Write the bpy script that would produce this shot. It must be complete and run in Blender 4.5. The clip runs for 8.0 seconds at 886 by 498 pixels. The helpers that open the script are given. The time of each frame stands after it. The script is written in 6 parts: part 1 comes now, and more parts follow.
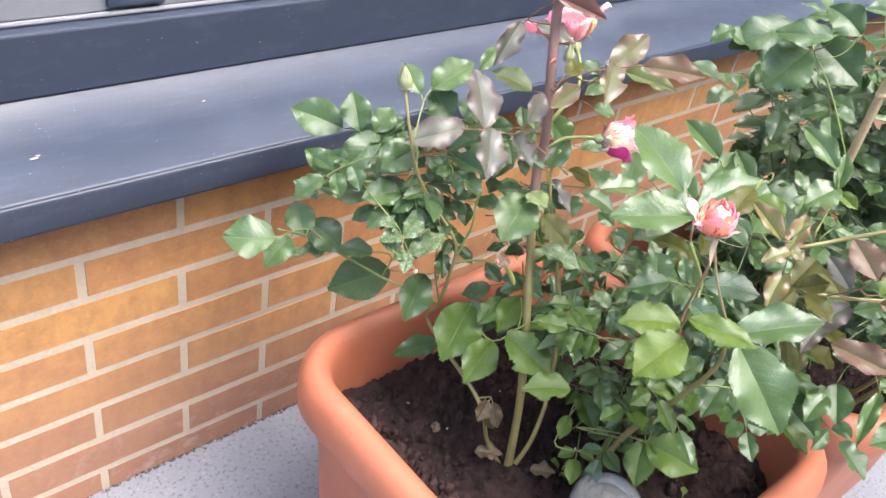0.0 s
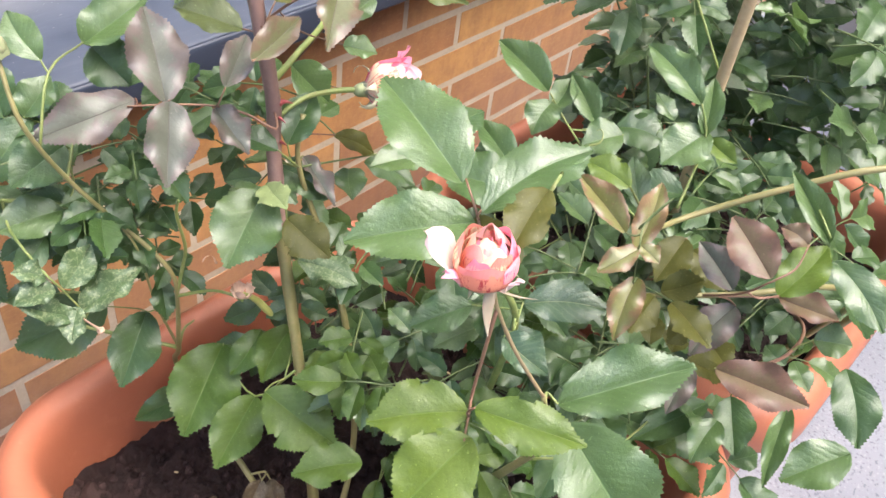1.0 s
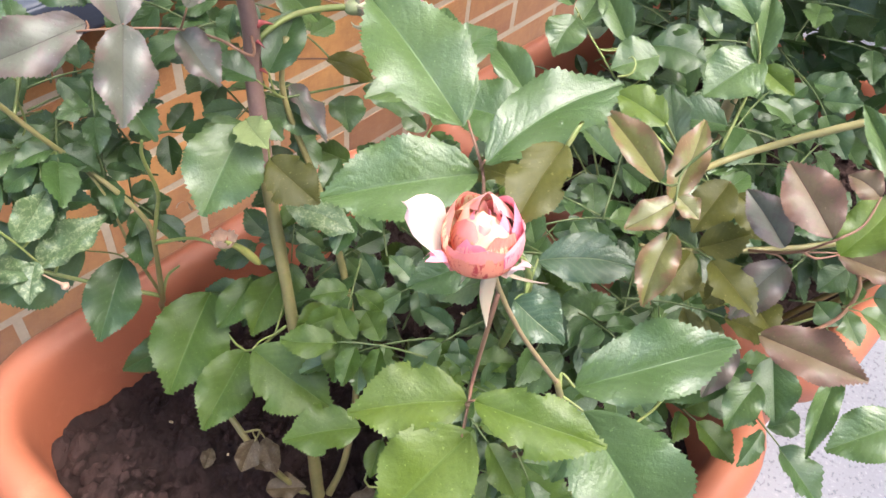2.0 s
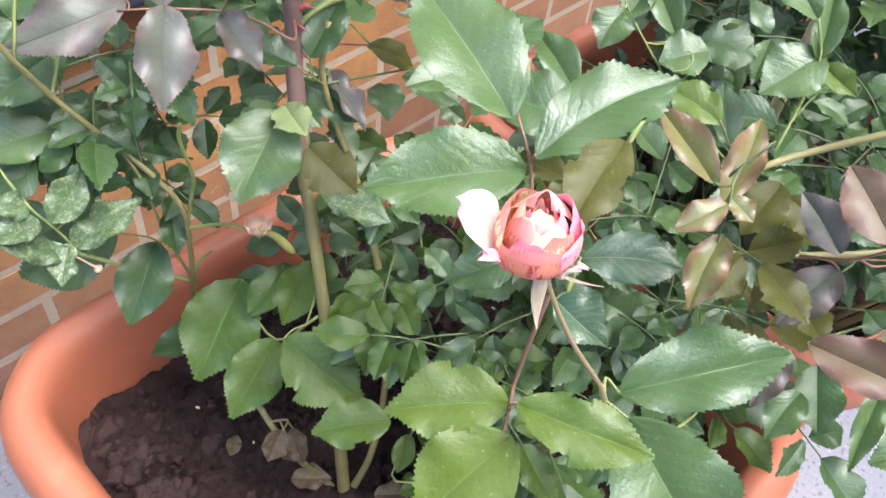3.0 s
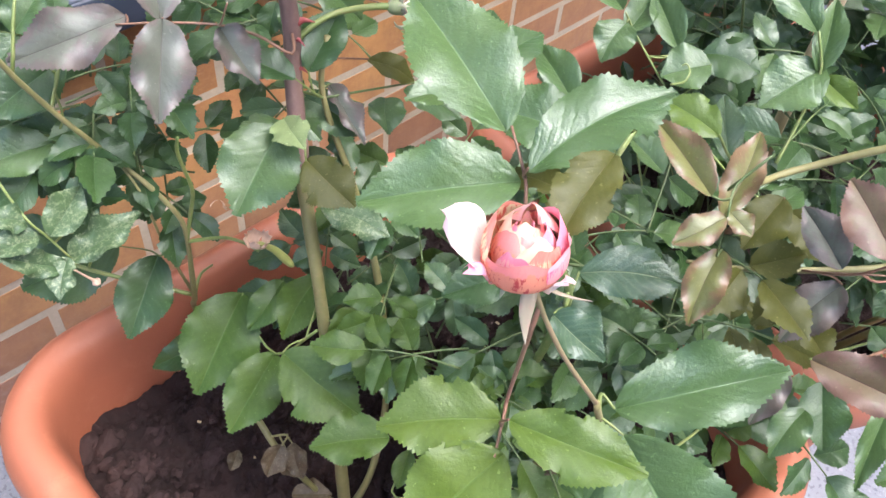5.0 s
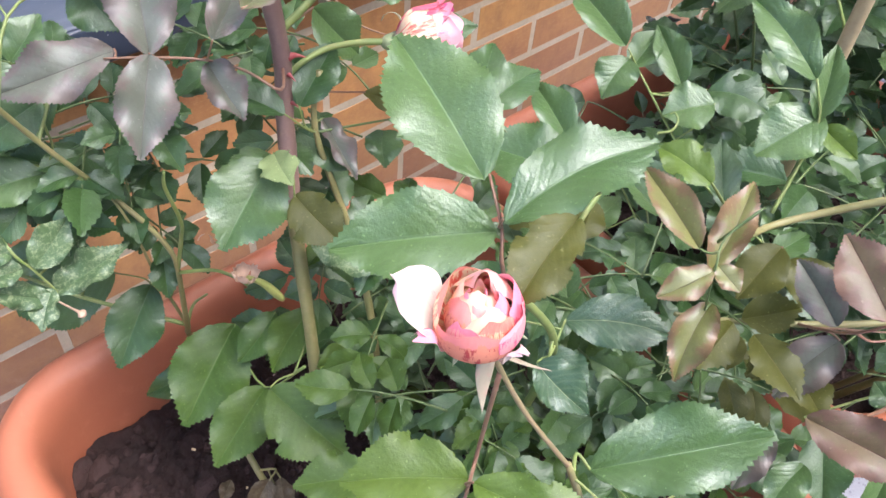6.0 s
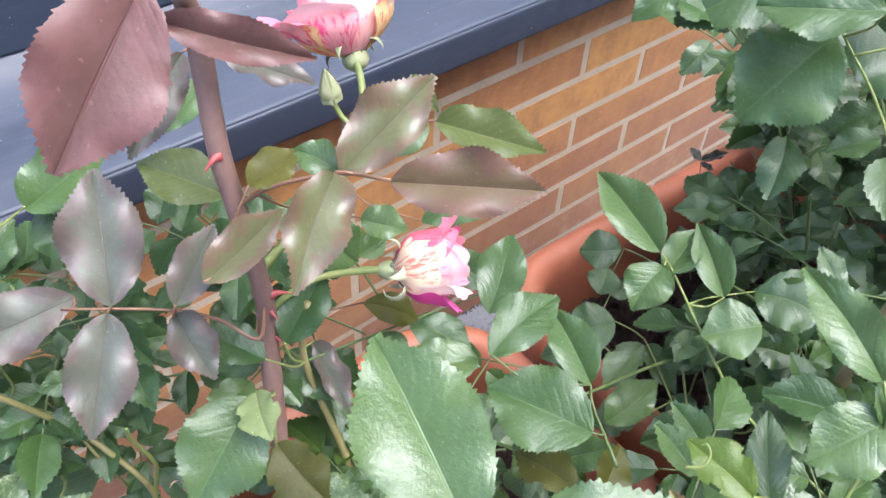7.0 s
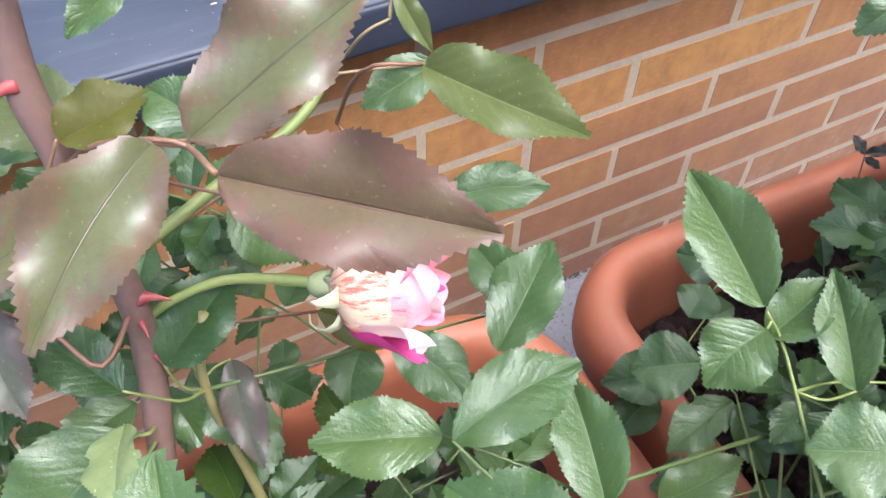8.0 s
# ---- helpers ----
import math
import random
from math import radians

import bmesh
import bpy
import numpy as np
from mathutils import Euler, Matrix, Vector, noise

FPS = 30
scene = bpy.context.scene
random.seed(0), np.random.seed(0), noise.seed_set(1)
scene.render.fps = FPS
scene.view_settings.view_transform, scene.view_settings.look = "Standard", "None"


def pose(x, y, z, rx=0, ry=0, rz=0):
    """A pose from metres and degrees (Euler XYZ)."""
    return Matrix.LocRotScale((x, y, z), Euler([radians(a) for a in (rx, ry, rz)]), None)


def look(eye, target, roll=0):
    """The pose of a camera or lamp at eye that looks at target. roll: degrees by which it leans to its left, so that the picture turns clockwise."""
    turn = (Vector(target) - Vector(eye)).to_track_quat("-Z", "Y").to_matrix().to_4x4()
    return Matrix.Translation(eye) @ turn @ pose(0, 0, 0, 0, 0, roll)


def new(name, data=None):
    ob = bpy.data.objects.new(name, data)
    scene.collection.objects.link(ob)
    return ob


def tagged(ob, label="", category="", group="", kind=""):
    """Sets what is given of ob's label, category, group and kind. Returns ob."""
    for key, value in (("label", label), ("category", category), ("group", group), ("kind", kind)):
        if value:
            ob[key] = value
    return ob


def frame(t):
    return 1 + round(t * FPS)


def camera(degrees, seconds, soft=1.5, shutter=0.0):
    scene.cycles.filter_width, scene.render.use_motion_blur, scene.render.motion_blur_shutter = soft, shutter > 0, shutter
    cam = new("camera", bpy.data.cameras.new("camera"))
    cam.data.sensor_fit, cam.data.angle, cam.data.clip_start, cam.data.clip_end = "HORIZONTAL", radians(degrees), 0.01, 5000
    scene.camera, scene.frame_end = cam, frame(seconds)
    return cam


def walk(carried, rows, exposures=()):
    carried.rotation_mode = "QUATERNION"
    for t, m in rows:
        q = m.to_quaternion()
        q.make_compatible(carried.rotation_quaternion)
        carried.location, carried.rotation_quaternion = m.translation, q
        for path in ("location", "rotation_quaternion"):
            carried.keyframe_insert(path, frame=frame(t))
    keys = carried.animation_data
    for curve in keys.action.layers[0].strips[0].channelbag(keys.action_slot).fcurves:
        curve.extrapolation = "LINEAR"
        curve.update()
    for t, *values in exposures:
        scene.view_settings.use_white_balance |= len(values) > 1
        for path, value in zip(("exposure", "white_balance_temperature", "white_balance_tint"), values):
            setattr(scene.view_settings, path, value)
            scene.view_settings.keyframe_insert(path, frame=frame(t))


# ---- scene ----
cam = camera(56.0, 8.0)
PATH = [
    (0, (-0.244, -0.778, 1.013), (0.945, 0.345, -0.138), 11.0),
    (0.5, (-0.066, -0.728, 0.982), (1.228, 0.242, -0.194), 10.9),
    (1, (0.044, -0.69, 0.938), (1.276, 0.186, -0.371), 8.5),
    (1.5, (0.09, -0.67, 0.915), (1.227, 0.167, -0.5), 7.4),
    (1.7, (0.102, -0.666, 0.913), (1.213, 0.149, -0.536), 7.6),
    (3, (0.104, -0.648, 0.903), (1.139, 0.19, -0.59), 7.7),
    (3.5, (0.104, -0.649, 0.907), (1.142, 0.217, -0.566), 7.3),
    (4, (0.104, -0.652, 0.911), (1.15, 0.221, -0.553), 7.2),
    (4.5, (0.105, -0.652, 0.907), (1.152, 0.22, -0.558), 7.4),
    (4.7, (0.107, -0.652, 0.903), (1.148, 0.22, -0.565), 7.2),
    (5.8, (0.13, -0.655, 0.9), (1.133, 0.268, -0.564), 6.0),
    (6, (0.138, -0.655, 0.906), (1.134, 0.289, -0.548), 5.9),
    (6.5, (0.168, -0.646, 0.932), (1.153, 0.384, -0.471), 4.4),
    (7, (0.233, -0.579, 0.946), (1.164, 0.474, -0.477), 3.2),
    (7.5, (0.316, -0.535, 0.877), (1.134, 0.503, -0.624), 2.5),
    (8, (0.355, -0.514, 0.863), (0.956, 0.609, -0.679), 1.4),
]
walk(cam, [(t, look(eye, target, roll)) for t, eye, target, roll in PATH], [(t, 2.20 + e, k, 12) for t, e, k in ((0.0, 0.38, 6450), (0.5, 0.33, 6550), (1.0, 0.27, 6650), (1.7, 0.25, 6650), (3.0, 0.24, 6120), (4.7, 0.20, 6060), (5.8, 0.15, 6040), (6.5, 0.10, 6100), (7.0, 0.16, 5930), (8.0, 0.15, 5980))])

# ---- sky, sun and exposure ----
world = bpy.data.worlds.new("sky")
world.use_nodes = True
scene.world = world
sky = world.node_tree.nodes.new("ShaderNodeTexSky")
sky.sky_type, sky.sun_disc = "NISHITA", False
sky.sun_elevation, sky.sun_rotation = radians(64), radians(160)
sky.air_density, sky.dust_density, sky.ozone_density = 1.0, 4.0, 1.0
veil = world.node_tree.nodes["Background"]
veil.inputs["Strength"].default_value = 0.15
world.node_tree.links.new(sky.outputs["Color"], veil.inputs["Color"])
sun = new("sun", bpy.data.lights.new("sun", "SUN"))
sun.data.energy, sun.data.angle, sun.data.color = 0.55, radians(35), (1.0, 0.985, 0.96)
sun.matrix_world = look((1.1, -2.3, 5.2), (0.3, -0.3, 0.4))

# ---- materials ----


def shader(name):
    m = bpy.data.materials.new(name)
    m.use_nodes = True
    nt = m.node_tree
    return m, nt, nt.nodes["Principled BSDF"]


def node(nt, kind, **values):
    n = nt.nodes.new("ShaderNode" + kind)
    for key, value in values.items():
        n.inputs[key.replace("_", " ")].default_value = value
    return n


def noise_of(nt, scale, detail=4.0, rough=0.55, coords=None, stretch=None):
    n = node(nt, "TexNoise", Scale=scale, Detail=detail, Roughness=rough)
    if coords is None:
        coords = nt.nodes.new("ShaderNodeTexCoord").outputs["Object"]
    if stretch:
        mp = node(nt, "Mapping", Scale=stretch)
        nt.links.new(coords, mp.inputs["Vector"])
        coords = mp.outputs["Vector"]
    nt.links.new(coords, n.inputs["Vector"])
    return n.outputs["Fac"]


def ramp_of(nt, fac, *stops):
    r = nt.nodes.new("ShaderNodeValToRGB")
    while len(r.color_ramp.elements) < len(stops):
        r.color_ramp.elements.new(0.5)
    for e, (at, colour) in zip(r.color_ramp.elements, stops):
        e.position, e.color = at, (*colour, 1)
    nt.links.new(fac, r.inputs["Fac"])
    return r.outputs["Color"]


def mix_of(nt, fac, a, b, how="MIX"):
    m = nt.nodes.new("ShaderNodeMix")
    m.data_type, m.blend_type = "RGBA", how
    for value, socket in ((fac, m.inputs[0]), (a, m.inputs[6]), (b, m.inputs[7])):
        if isinstance(value, (int, float)):
            socket.default_value = value
        elif isinstance(value, tuple):
            socket.default_value = (*value, 1)
        else:
            nt.links.new(value, socket)
    return m.outputs[2]


def sums(nt, how, a, b=0.0, c=0.0):
    m = nt.nodes.new("ShaderNodeMath")
    m.operation = how
    for value, socket in zip((a, b, c), m.inputs):
        if isinstance(value, (int, float)):
            socket.default_value = value
        else:
            nt.links.new(value, socket)
    return m.outputs[0]


def relief(nt, bsdf, height, strength, distance=0.002):
    b = node(nt, "Bump", Strength=strength, Distance=distance)
    nt.links.new(height, b.inputs["Height"])
    nt.links.new(b.outputs["Normal"], bsdf.inputs["Normal"])


def world_coords(nt):
    return nt.nodes.new("ShaderNodeNewGeometry").outputs["Position"]


def plain(name, colour, rough=0.5, metal=0.0, spread=0.15, scale=40.0, bump=0.1):
    m, nt, bsdf = shader(name)
    pos = world_coords(nt)
    big, fine = noise_of(nt, scale * 0.12, 3, coords=pos), noise_of(nt, scale, 5, coords=pos)
    f = sums(nt, "MULTIPLY_ADD", big, 0.6, sums(nt, "MULTIPLY", fine, 0.4))
    lo, hi = tuple(c * (1 - spread) for c in colour), tuple(min(1, c * (1 + spread)) for c in colour)
    nt.links.new(ramp_of(nt, f, (0.3, lo), (0.7, hi)), bsdf.inputs["Base Color"])
    bsdf.inputs["Roughness"].default_value, bsdf.inputs["Metallic"].default_value = rough, metal
    relief(nt, bsdf, fine, bump)
    return m


def brick_material():
    m, nt, bsdf = shader("fired_brick")
    pos = world_coords(nt)
    rnd = nt.nodes.new("ShaderNodeObjectInfo").outputs["Random"]
    shift = node(nt, "Mapping")
    nt.links.new(pos, shift.inputs["Vector"])
    cloud = noise_of(nt, 9, 4, 0.6, shift.outputs["Vector"], (1, 1, 2.2))
    grain = noise_of(nt, 150, 4, 0.65, pos, (0.7, 1, 1.6))
    fleck = noise_of(nt, 48, 5, 0.65, pos)
    tone = ramp_of(nt, rnd, (0.0, (0.33, 0.140, 0.066)), (0.35, (0.43, 0.212, 0.080)), (0.7, (0.56, 0.305, 0.094)), (1.0, (0.36, 0.168, 0.082)))
    warm = mix_of(nt, sums(nt, "MULTIPLY", cloud, 0.75), tone, (0.52, 0.292, 0.108))
    dark = mix_of(nt, ramp_of(nt, fleck, (0.45, (0, 0, 0)), (0.8, (0.4, 0.4, 0.4))), warm, (0.26, 0.095, 0.045))
    blotch = noise_of(nt, 17, 6, 0.7, pos, (1.3, 1, 0.8))
    dark = mix_of(nt, ramp_of(nt, blotch, (0.42, (0, 0, 0)), (0.68, (0.5, 0.5, 0.5))), dark, (0.20, 0.085, 0.05))
    sandy = mix_of(nt, ramp_of(nt, grain, (0.54, (0, 0, 0)), (0.72, (0.35, 0.35, 0.35))), dark, (0.60, 0.35, 0.16))
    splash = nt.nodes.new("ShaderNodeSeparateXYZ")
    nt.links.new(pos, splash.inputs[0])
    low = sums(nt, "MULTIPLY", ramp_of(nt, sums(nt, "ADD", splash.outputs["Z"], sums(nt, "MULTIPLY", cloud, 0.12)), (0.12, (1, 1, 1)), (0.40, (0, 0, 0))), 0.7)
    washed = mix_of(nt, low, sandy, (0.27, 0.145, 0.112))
    salt = sums(nt, "MULTIPLY", ramp_of(nt, splash.outputs["Z"], (0.03, (1, 1, 1)), (0.16, (0, 0, 0))), ramp_of(nt, noise_of(nt, 26, 5, 0.7, pos), (0.5, (0, 0, 0)), (0.75, (0.6, 0.6, 0.6))))
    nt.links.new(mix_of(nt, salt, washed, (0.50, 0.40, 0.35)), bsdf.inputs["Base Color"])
    bsdf.inputs["Roughness"].default_value = 0.75
    relief(nt, bsdf, grain, 0.12, 0.0008)
    return m


def concrete_material():
    m, nt, bsdf = shader("speckled_concrete")
    pos = world_coords(nt)
    big, fine = noise_of(nt, 5, 5, coords=pos), noise_of(nt, 160, 3, 0.5, coords=pos)
    v = node(nt, "TexVoronoi", Scale=240.0)
    nt.links.new(pos, v.inputs["Vector"])
    base = ramp_of(nt, big, (0.3, (0.175, 0.185, 0.215)), (0.7, (0.225, 0.235, 0.265)))
    speck = mix_of(nt, ramp_of(nt, fine, (0.36, (0.62, 0.62, 0.62)), (0.42, (0, 0, 0))), base, (0.09, 0.095, 0.12))
    light = mix_of(nt, ramp_of(nt, fine, (0.6, (0, 0, 0)), (0.70, (0.5, 0.5, 0.5))), speck, (0.32, 0.32, 0.34))
    nt.links.new(light, bsdf.inputs["Base Color"])
    bsdf.inputs["Roughness"].default_value = 0.85
    relief(nt, bsdf, sums(nt, "ADD", fine, v.outputs["Distance"]), 0.25, 0.002)
    return m


def sill_material(name, dusty, dim=1.0):
    m, nt, bsdf = shader(name)
    pos = world_coords(nt)
    dust, streak = noise_of(nt, 14, 6, 0.65, pos), noise_of(nt, 60, 4, 0.6, pos, (0.35, 2.0, 1))
    speck = noise_of(nt, 330, 2, 0.5, pos)
    # The paler dust tone also carries sky light on the level top.
    base = mix_of(nt, ramp_of(nt, dust, (0.35, (0, 0, 0)), (0.75, (dusty, dusty, dusty))), tuple(c * dim for c in (0.056, 0.077, 0.126)), tuple(c * dim for c in (0.102, 0.132, 0.200)))
    film = mix_of(nt, ramp_of(nt, streak, (0.52, (0, 0, 0)), (0.8, (0.22 * dim, 0.22 * dim, 0.22 * dim))), base, (0.20, 0.225, 0.28))
    dots = mix_of(nt, ramp_of(nt, speck, (0.74, (0, 0, 0)), (0.80, (0.7, 0.7, 0.7))), film, (0.55, 0.55, 0.55))
    nt.links.new(dots, bsdf.inputs["Base Color"])
    nt.links.new(ramp_of(nt, dust, (0.3, (0.42, 0.42, 0.42)), (0.7, (0.62, 0.62, 0.62))), bsdf.inputs["Roughness"])
    relief(nt, bsdf, streak, 0.04, 0.001)
    return m


def terracotta_material():
    m, nt, bsdf = shader("terracotta_plastic")
    pos = world_coords(nt)
    big, fine, scuff = noise_of(nt, 6, 4, coords=pos), noise_of(nt, 280, 3, coords=pos), noise_of(nt, 40, 6, 0.7, pos)
    base = ramp_of(nt, big, (0.3, (0.35, 0.114, 0.060)), (0.7, (0.41, 0.142, 0.078)))
    worn = mix_of(nt, ramp_of(nt, scuff, (0.55, (0, 0, 0)), (0.8, (0.4, 0.4, 0.4))), base, (0.54, 0.235, 0.14))
    dirt = mix_of(nt, ramp_of(nt, scuff, (0.18, (0.6, 0.6, 0.6)), (0.34, (0, 0, 0))), worn, (0.28, 0.115, 0.075))
    nt.links.new(dirt, bsdf.inputs["Base Color"])
    bsdf.inputs["Roughness"].default_value = 0.48
    relief(nt, bsdf, fine, 0.12, 0.0006)
    return m


def soil_material(name="potting_soil", wet=1.7):
    m, nt, bsdf = shader(name)
    pos = world_coords(nt)
    big, fine = noise_of(nt, 22, 6, 0.7, pos), noise_of(nt, 190, 5, 0.7, pos)
    base = ramp_of(nt, big, (0.3, tuple(c * wet for c in (0.010, 0.007, 0.007))), (0.6, tuple(c * wet for c in (0.020, 0.012, 0.011))), (0.8, tuple(c * wet for c in (0.042, 0.026, 0.023))))
    bits = mix_of(nt, ramp_of(nt, fine, (0.64, (0, 0, 0)), (0.78, (0.5, 0.5, 0.5))), base, (0.13, 0.085, 0.065))
    nt.links.new(bits, bsdf.inputs["Base Color"])
    bsdf.inputs["Roughness"].default_value = 0.95
    bsdf.inputs["Specular IOR Level"].default_value = 0.15
    relief(nt, bsdf, sums(nt, "ADD", big, fine), 0.8, 0.006)
    return m


def leaf_material(name, dark, light, vein, edge, gloss=0.30, thin=0.25, blush=None, flaw=None, crinkle=0.5, sheen=0.85, pleat=0.17, rim_depth=0.55):
    """Leaf with a midrib, faint side veins, puckered glossy blade and a tinted rim, in the leaf's own coordinates."""
    m, nt, bsdf = shader(name)
    uv = node(nt, "UVMap").outputs["UV"]
    split = nt.nodes.new("ShaderNodeSeparateXYZ")
    nt.links.new(uv, split.inputs[0])
    across = sums(nt, "ABSOLUTE", sums(nt, "MULTIPLY_ADD", split.outputs["X"], 2.0, -1.0))
    along = split.outputs["Y"]
    info = nt.nodes.new("ShaderNodeObjectInfo")
    pos = world_coords(nt)
    wob, patch = noise_of(nt, 75, 3, 0.6, pos), noise_of(nt, 32, 3, 0.5, pos)
    slant = sums(nt, "MULTIPLY_ADD", along, 8.5, sums(nt, "MULTIPLY_ADD", across, -2.6, sums(nt, "MULTIPLY", wob, 1.5)))
    saw = sums(nt, "ABSOLUTE", sums(nt, "SUBTRACT", sums(nt, "FRACT", slant), 0.5))
    side = ramp_of(nt, saw, (0.22, (0, 0, 0)), (0.5, (1, 1, 1)))
    mid = ramp_of(nt, across, (0.01, (1, 1, 1)), (0.038, (0, 0, 0)))
    tone = sums(nt, "MULTIPLY_ADD", info.outputs["Random"], 0.6, sums(nt, "MULTIPLY", patch, 0.5))
    blade = ramp_of(nt, tone, (0.15, dark), (0.9, light))
    if blush:
        flush = ramp_of(nt, sums(nt, "MULTIPLY_ADD", across, 0.42, sums(nt, "MULTIPLY_ADD", noise_of(nt, 130, 4, 0.65, pos), 0.9, sums(nt, "MULTIPLY", patch, 0.5))), (0.86, (0, 0, 0)), (1.26, (0.8, 0.8, 0.8)))
        blade = mix_of(nt, flush, blade, blush)
    if flaw:
        spots = noise_of(nt, 320, 4, 0.8, pos)
        blade = mix_of(nt, ramp_of(nt, spots, (0.49, (0, 0, 0)), (0.62, (0.75, 0.75, 0.75))), blade, flaw)
    blade = mix_of(nt, sums(nt, "MAXIMUM", sums(nt, "MULTIPLY", mid, 0.45), sums(nt, "MULTIPLY", side, 0.10)), blade, vein)
    fine = noise_of(nt, 420, 4, 0.6, pos)
    blade = mix_of(nt, ramp_of(nt, fine, (0.35, (0.22, 0.22, 0.22)), (0.5, (0, 0, 0))), blade, tuple(c * 0.6 for c in dark))
    motes = noise_of(nt, 620, 2, 0.5, pos)
    blade = mix_of(nt, ramp_of(nt, motes, (0.67, (0, 0, 0)), (0.75, (0.3, 0.3, 0.3) if blush else (0.5, 0.5, 0.5))), blade, tuple(min(1, c * 2.2 + 0.06) for c in light))
    rim = ramp_of(nt, sums(nt, "ADD", across, sums(nt, "MULTIPLY", wob, 0.12)), (1.00, (0, 0, 0)), (1.07, (rim_depth,) * 3))
    blade = mix_of(nt, rim, blade, edge)
    nt.links.new(blade, bsdf.inputs["Base Color"])
    nt.links.new(ramp_of(nt, wob, (0.3, (gloss - 0.02,) * 3), (0.7, (gloss + 0.16,) * 3)), bsdf.inputs["Roughness"])
    bsdf.inputs["Specular IOR Level"].default_value = sheen
    bsdf.inputs["Specular Tint"].default_value = (0.94, 0.98, 1.0, 1)
    quilt = sums(nt, "MULTIPLY", side, sums(nt, "MULTIPLY", ramp_of(nt, noise_of(nt, 55, 2, 0.5, pos), (0.35, (0.3, 0.3, 0.3)), (0.65, (1, 1, 1))), -pleat))
    pucker = sums(nt, "ADD", sums(nt, "MULTIPLY_ADD", mid, -0.6, quilt), sums(nt, "MULTIPLY_ADD", patch, 0.9, sums(nt, "MULTIPLY", noise_of(nt, 520, 3, 0.65, pos), crinkle)))
    relief(nt, bsdf, pucker, 0.62, 0.0011)
    glow = nt.nodes.new("ShaderNodeBsdfTranslucent")
    nt.links.new(mix_of(nt, 0.5, blade, tuple(min(1.0, c * 1.6) for c in light)), glow.inputs["Color"])
    blend = nt.nodes.new("ShaderNodeMixShader")
    blend.inputs[0].default_value = thin
    nt.links.new(bsdf.outputs[0], blend.inputs[1])
    nt.links.new(glow.outputs[0], blend.inputs[2])
    nt.links.new(blend.outputs[0], nt.nodes["Material Output"].inputs["Surface"])
    return m


def petal_material(name, ground, stripe, tip, amount=0.5):
    """Striped petal: streaks run from base to lip and the lip is flushed."""
    m, nt, bsdf = shader(name)
    uv = node(nt, "UVMap").outputs["UV"]
    info = nt.nodes.new("ShaderNodeObjectInfo")
    shift = nt.nodes.new("ShaderNodeVectorMath")
    nt.links.new(uv, shift.inputs[0])
    nt.links.new(sums(nt, "MULTIPLY", info.outputs["Random"], 13.0), shift.inputs[1])
    streaks = noise_of(nt, 2.6, 5, 0.72, shift.outputs[0], (5.5, 1.1, 1))
    split = nt.nodes.new("ShaderNodeSeparateXYZ")
    nt.links.new(uv, split.inputs[0])
    base = mix_of(nt, ramp_of(nt, streaks, (0.58 - 0.16 * amount, (0, 0, 0)), (0.66 - 0.16 * amount, (1, 1, 1))), ground, stripe)
    lip = ramp_of(nt, sums(nt, "ADD", split.outputs["Y"], sums(nt, "MULTIPLY", streaks, 0.4)), (0.98, (0, 0, 0)), (1.25, (0.9, 0.9, 0.9)))
    colour = mix_of(nt, lip, base, tip)
    nt.links.new(colour, bsdf.inputs["Base Color"])
    bsdf.inputs["Roughness"].default_value = 0.55
    bsdf.inputs["Specular IOR Level"].default_value = 0.3
    relief(nt, bsdf, streaks, 0.25, 0.001)
    glow = nt.nodes.new("ShaderNodeBsdfTranslucent")
    nt.links.new(colour, glow.inputs["Color"])
    blend = nt.nodes.new("ShaderNodeMixShader")
    blend.inputs[0].default_value = 0.3
    nt.links.new(bsdf.outputs[0], blend.inputs[1])
    nt.links.new(glow.outputs[0], blend.inputs[2])
    nt.links.new(blend.outputs[0], nt.nodes["Material Output"].inputs["Surface"])
    return m


def stem_material(name, low, high, blush):
    m, nt, bsdf = shader(name)
    pos = world_coords(nt)
    a, b = noise_of(nt, 35, 4, 0.6, pos), noise_of(nt, 260, 4, 0.6, pos)
    base = ramp_of(nt, a, (0.3, low), (0.7, high))
    nt.links.new(mix_of(nt, ramp_of(nt, b, (0.5, (0, 0, 0)), (0.75, (0.6, 0.6, 0.6))), base, blush), bsdf.inputs["Base Color"])
    bsdf.inputs["Roughness"].default_value = 0.5
    relief(nt, bsdf, b, 0.3, 0.0008)
    return m


def glass_material():
    m, nt, bsdf = shader("clear_glass")
    bsdf.inputs["Base Color"].default_value = (0.95, 0.97, 0.97, 1)
    bsdf.inputs["Transmission Weight"].default_value, bsdf.inputs["Roughness"].default_value, bsdf.inputs["IOR"].default_value = 1.0, 0.02, 1.45
    return m


BRICK, CONCRETE = brick_material(), concrete_material()
# One metal; dust and painted skylight pale the top, upright faces stay darker.
SILL, RAIL = sill_material("dusty_skylit_aluminium", 0.75, 0.47), sill_material("shaded_face_aluminium", 0.0, 0.45)
WINDOW_BAR = sill_material("shaded_bar_aluminium", 0.0, 0.50)
TERRACOTTA, SOIL, GLASS = terracotta_material(), soil_material("potting_soil", 1.9), glass_material()
CLOD = soil_material("dry_soil_clod", 3.0)
GRIT = plain("dark_grit", (0.075, 0.065, 0.06), 0.95, 0, 0.6, 500, 0.2)
MORTAR = plain("mortar", (0.45, 0.39, 0.30), 0.9, 0, 0.14, 160, 0.4)
SKY_BLOCK = plain("sky_block_grey", (0.30, 0.29, 0.28), 0.9, 0, 0.08, 8, 0.1)
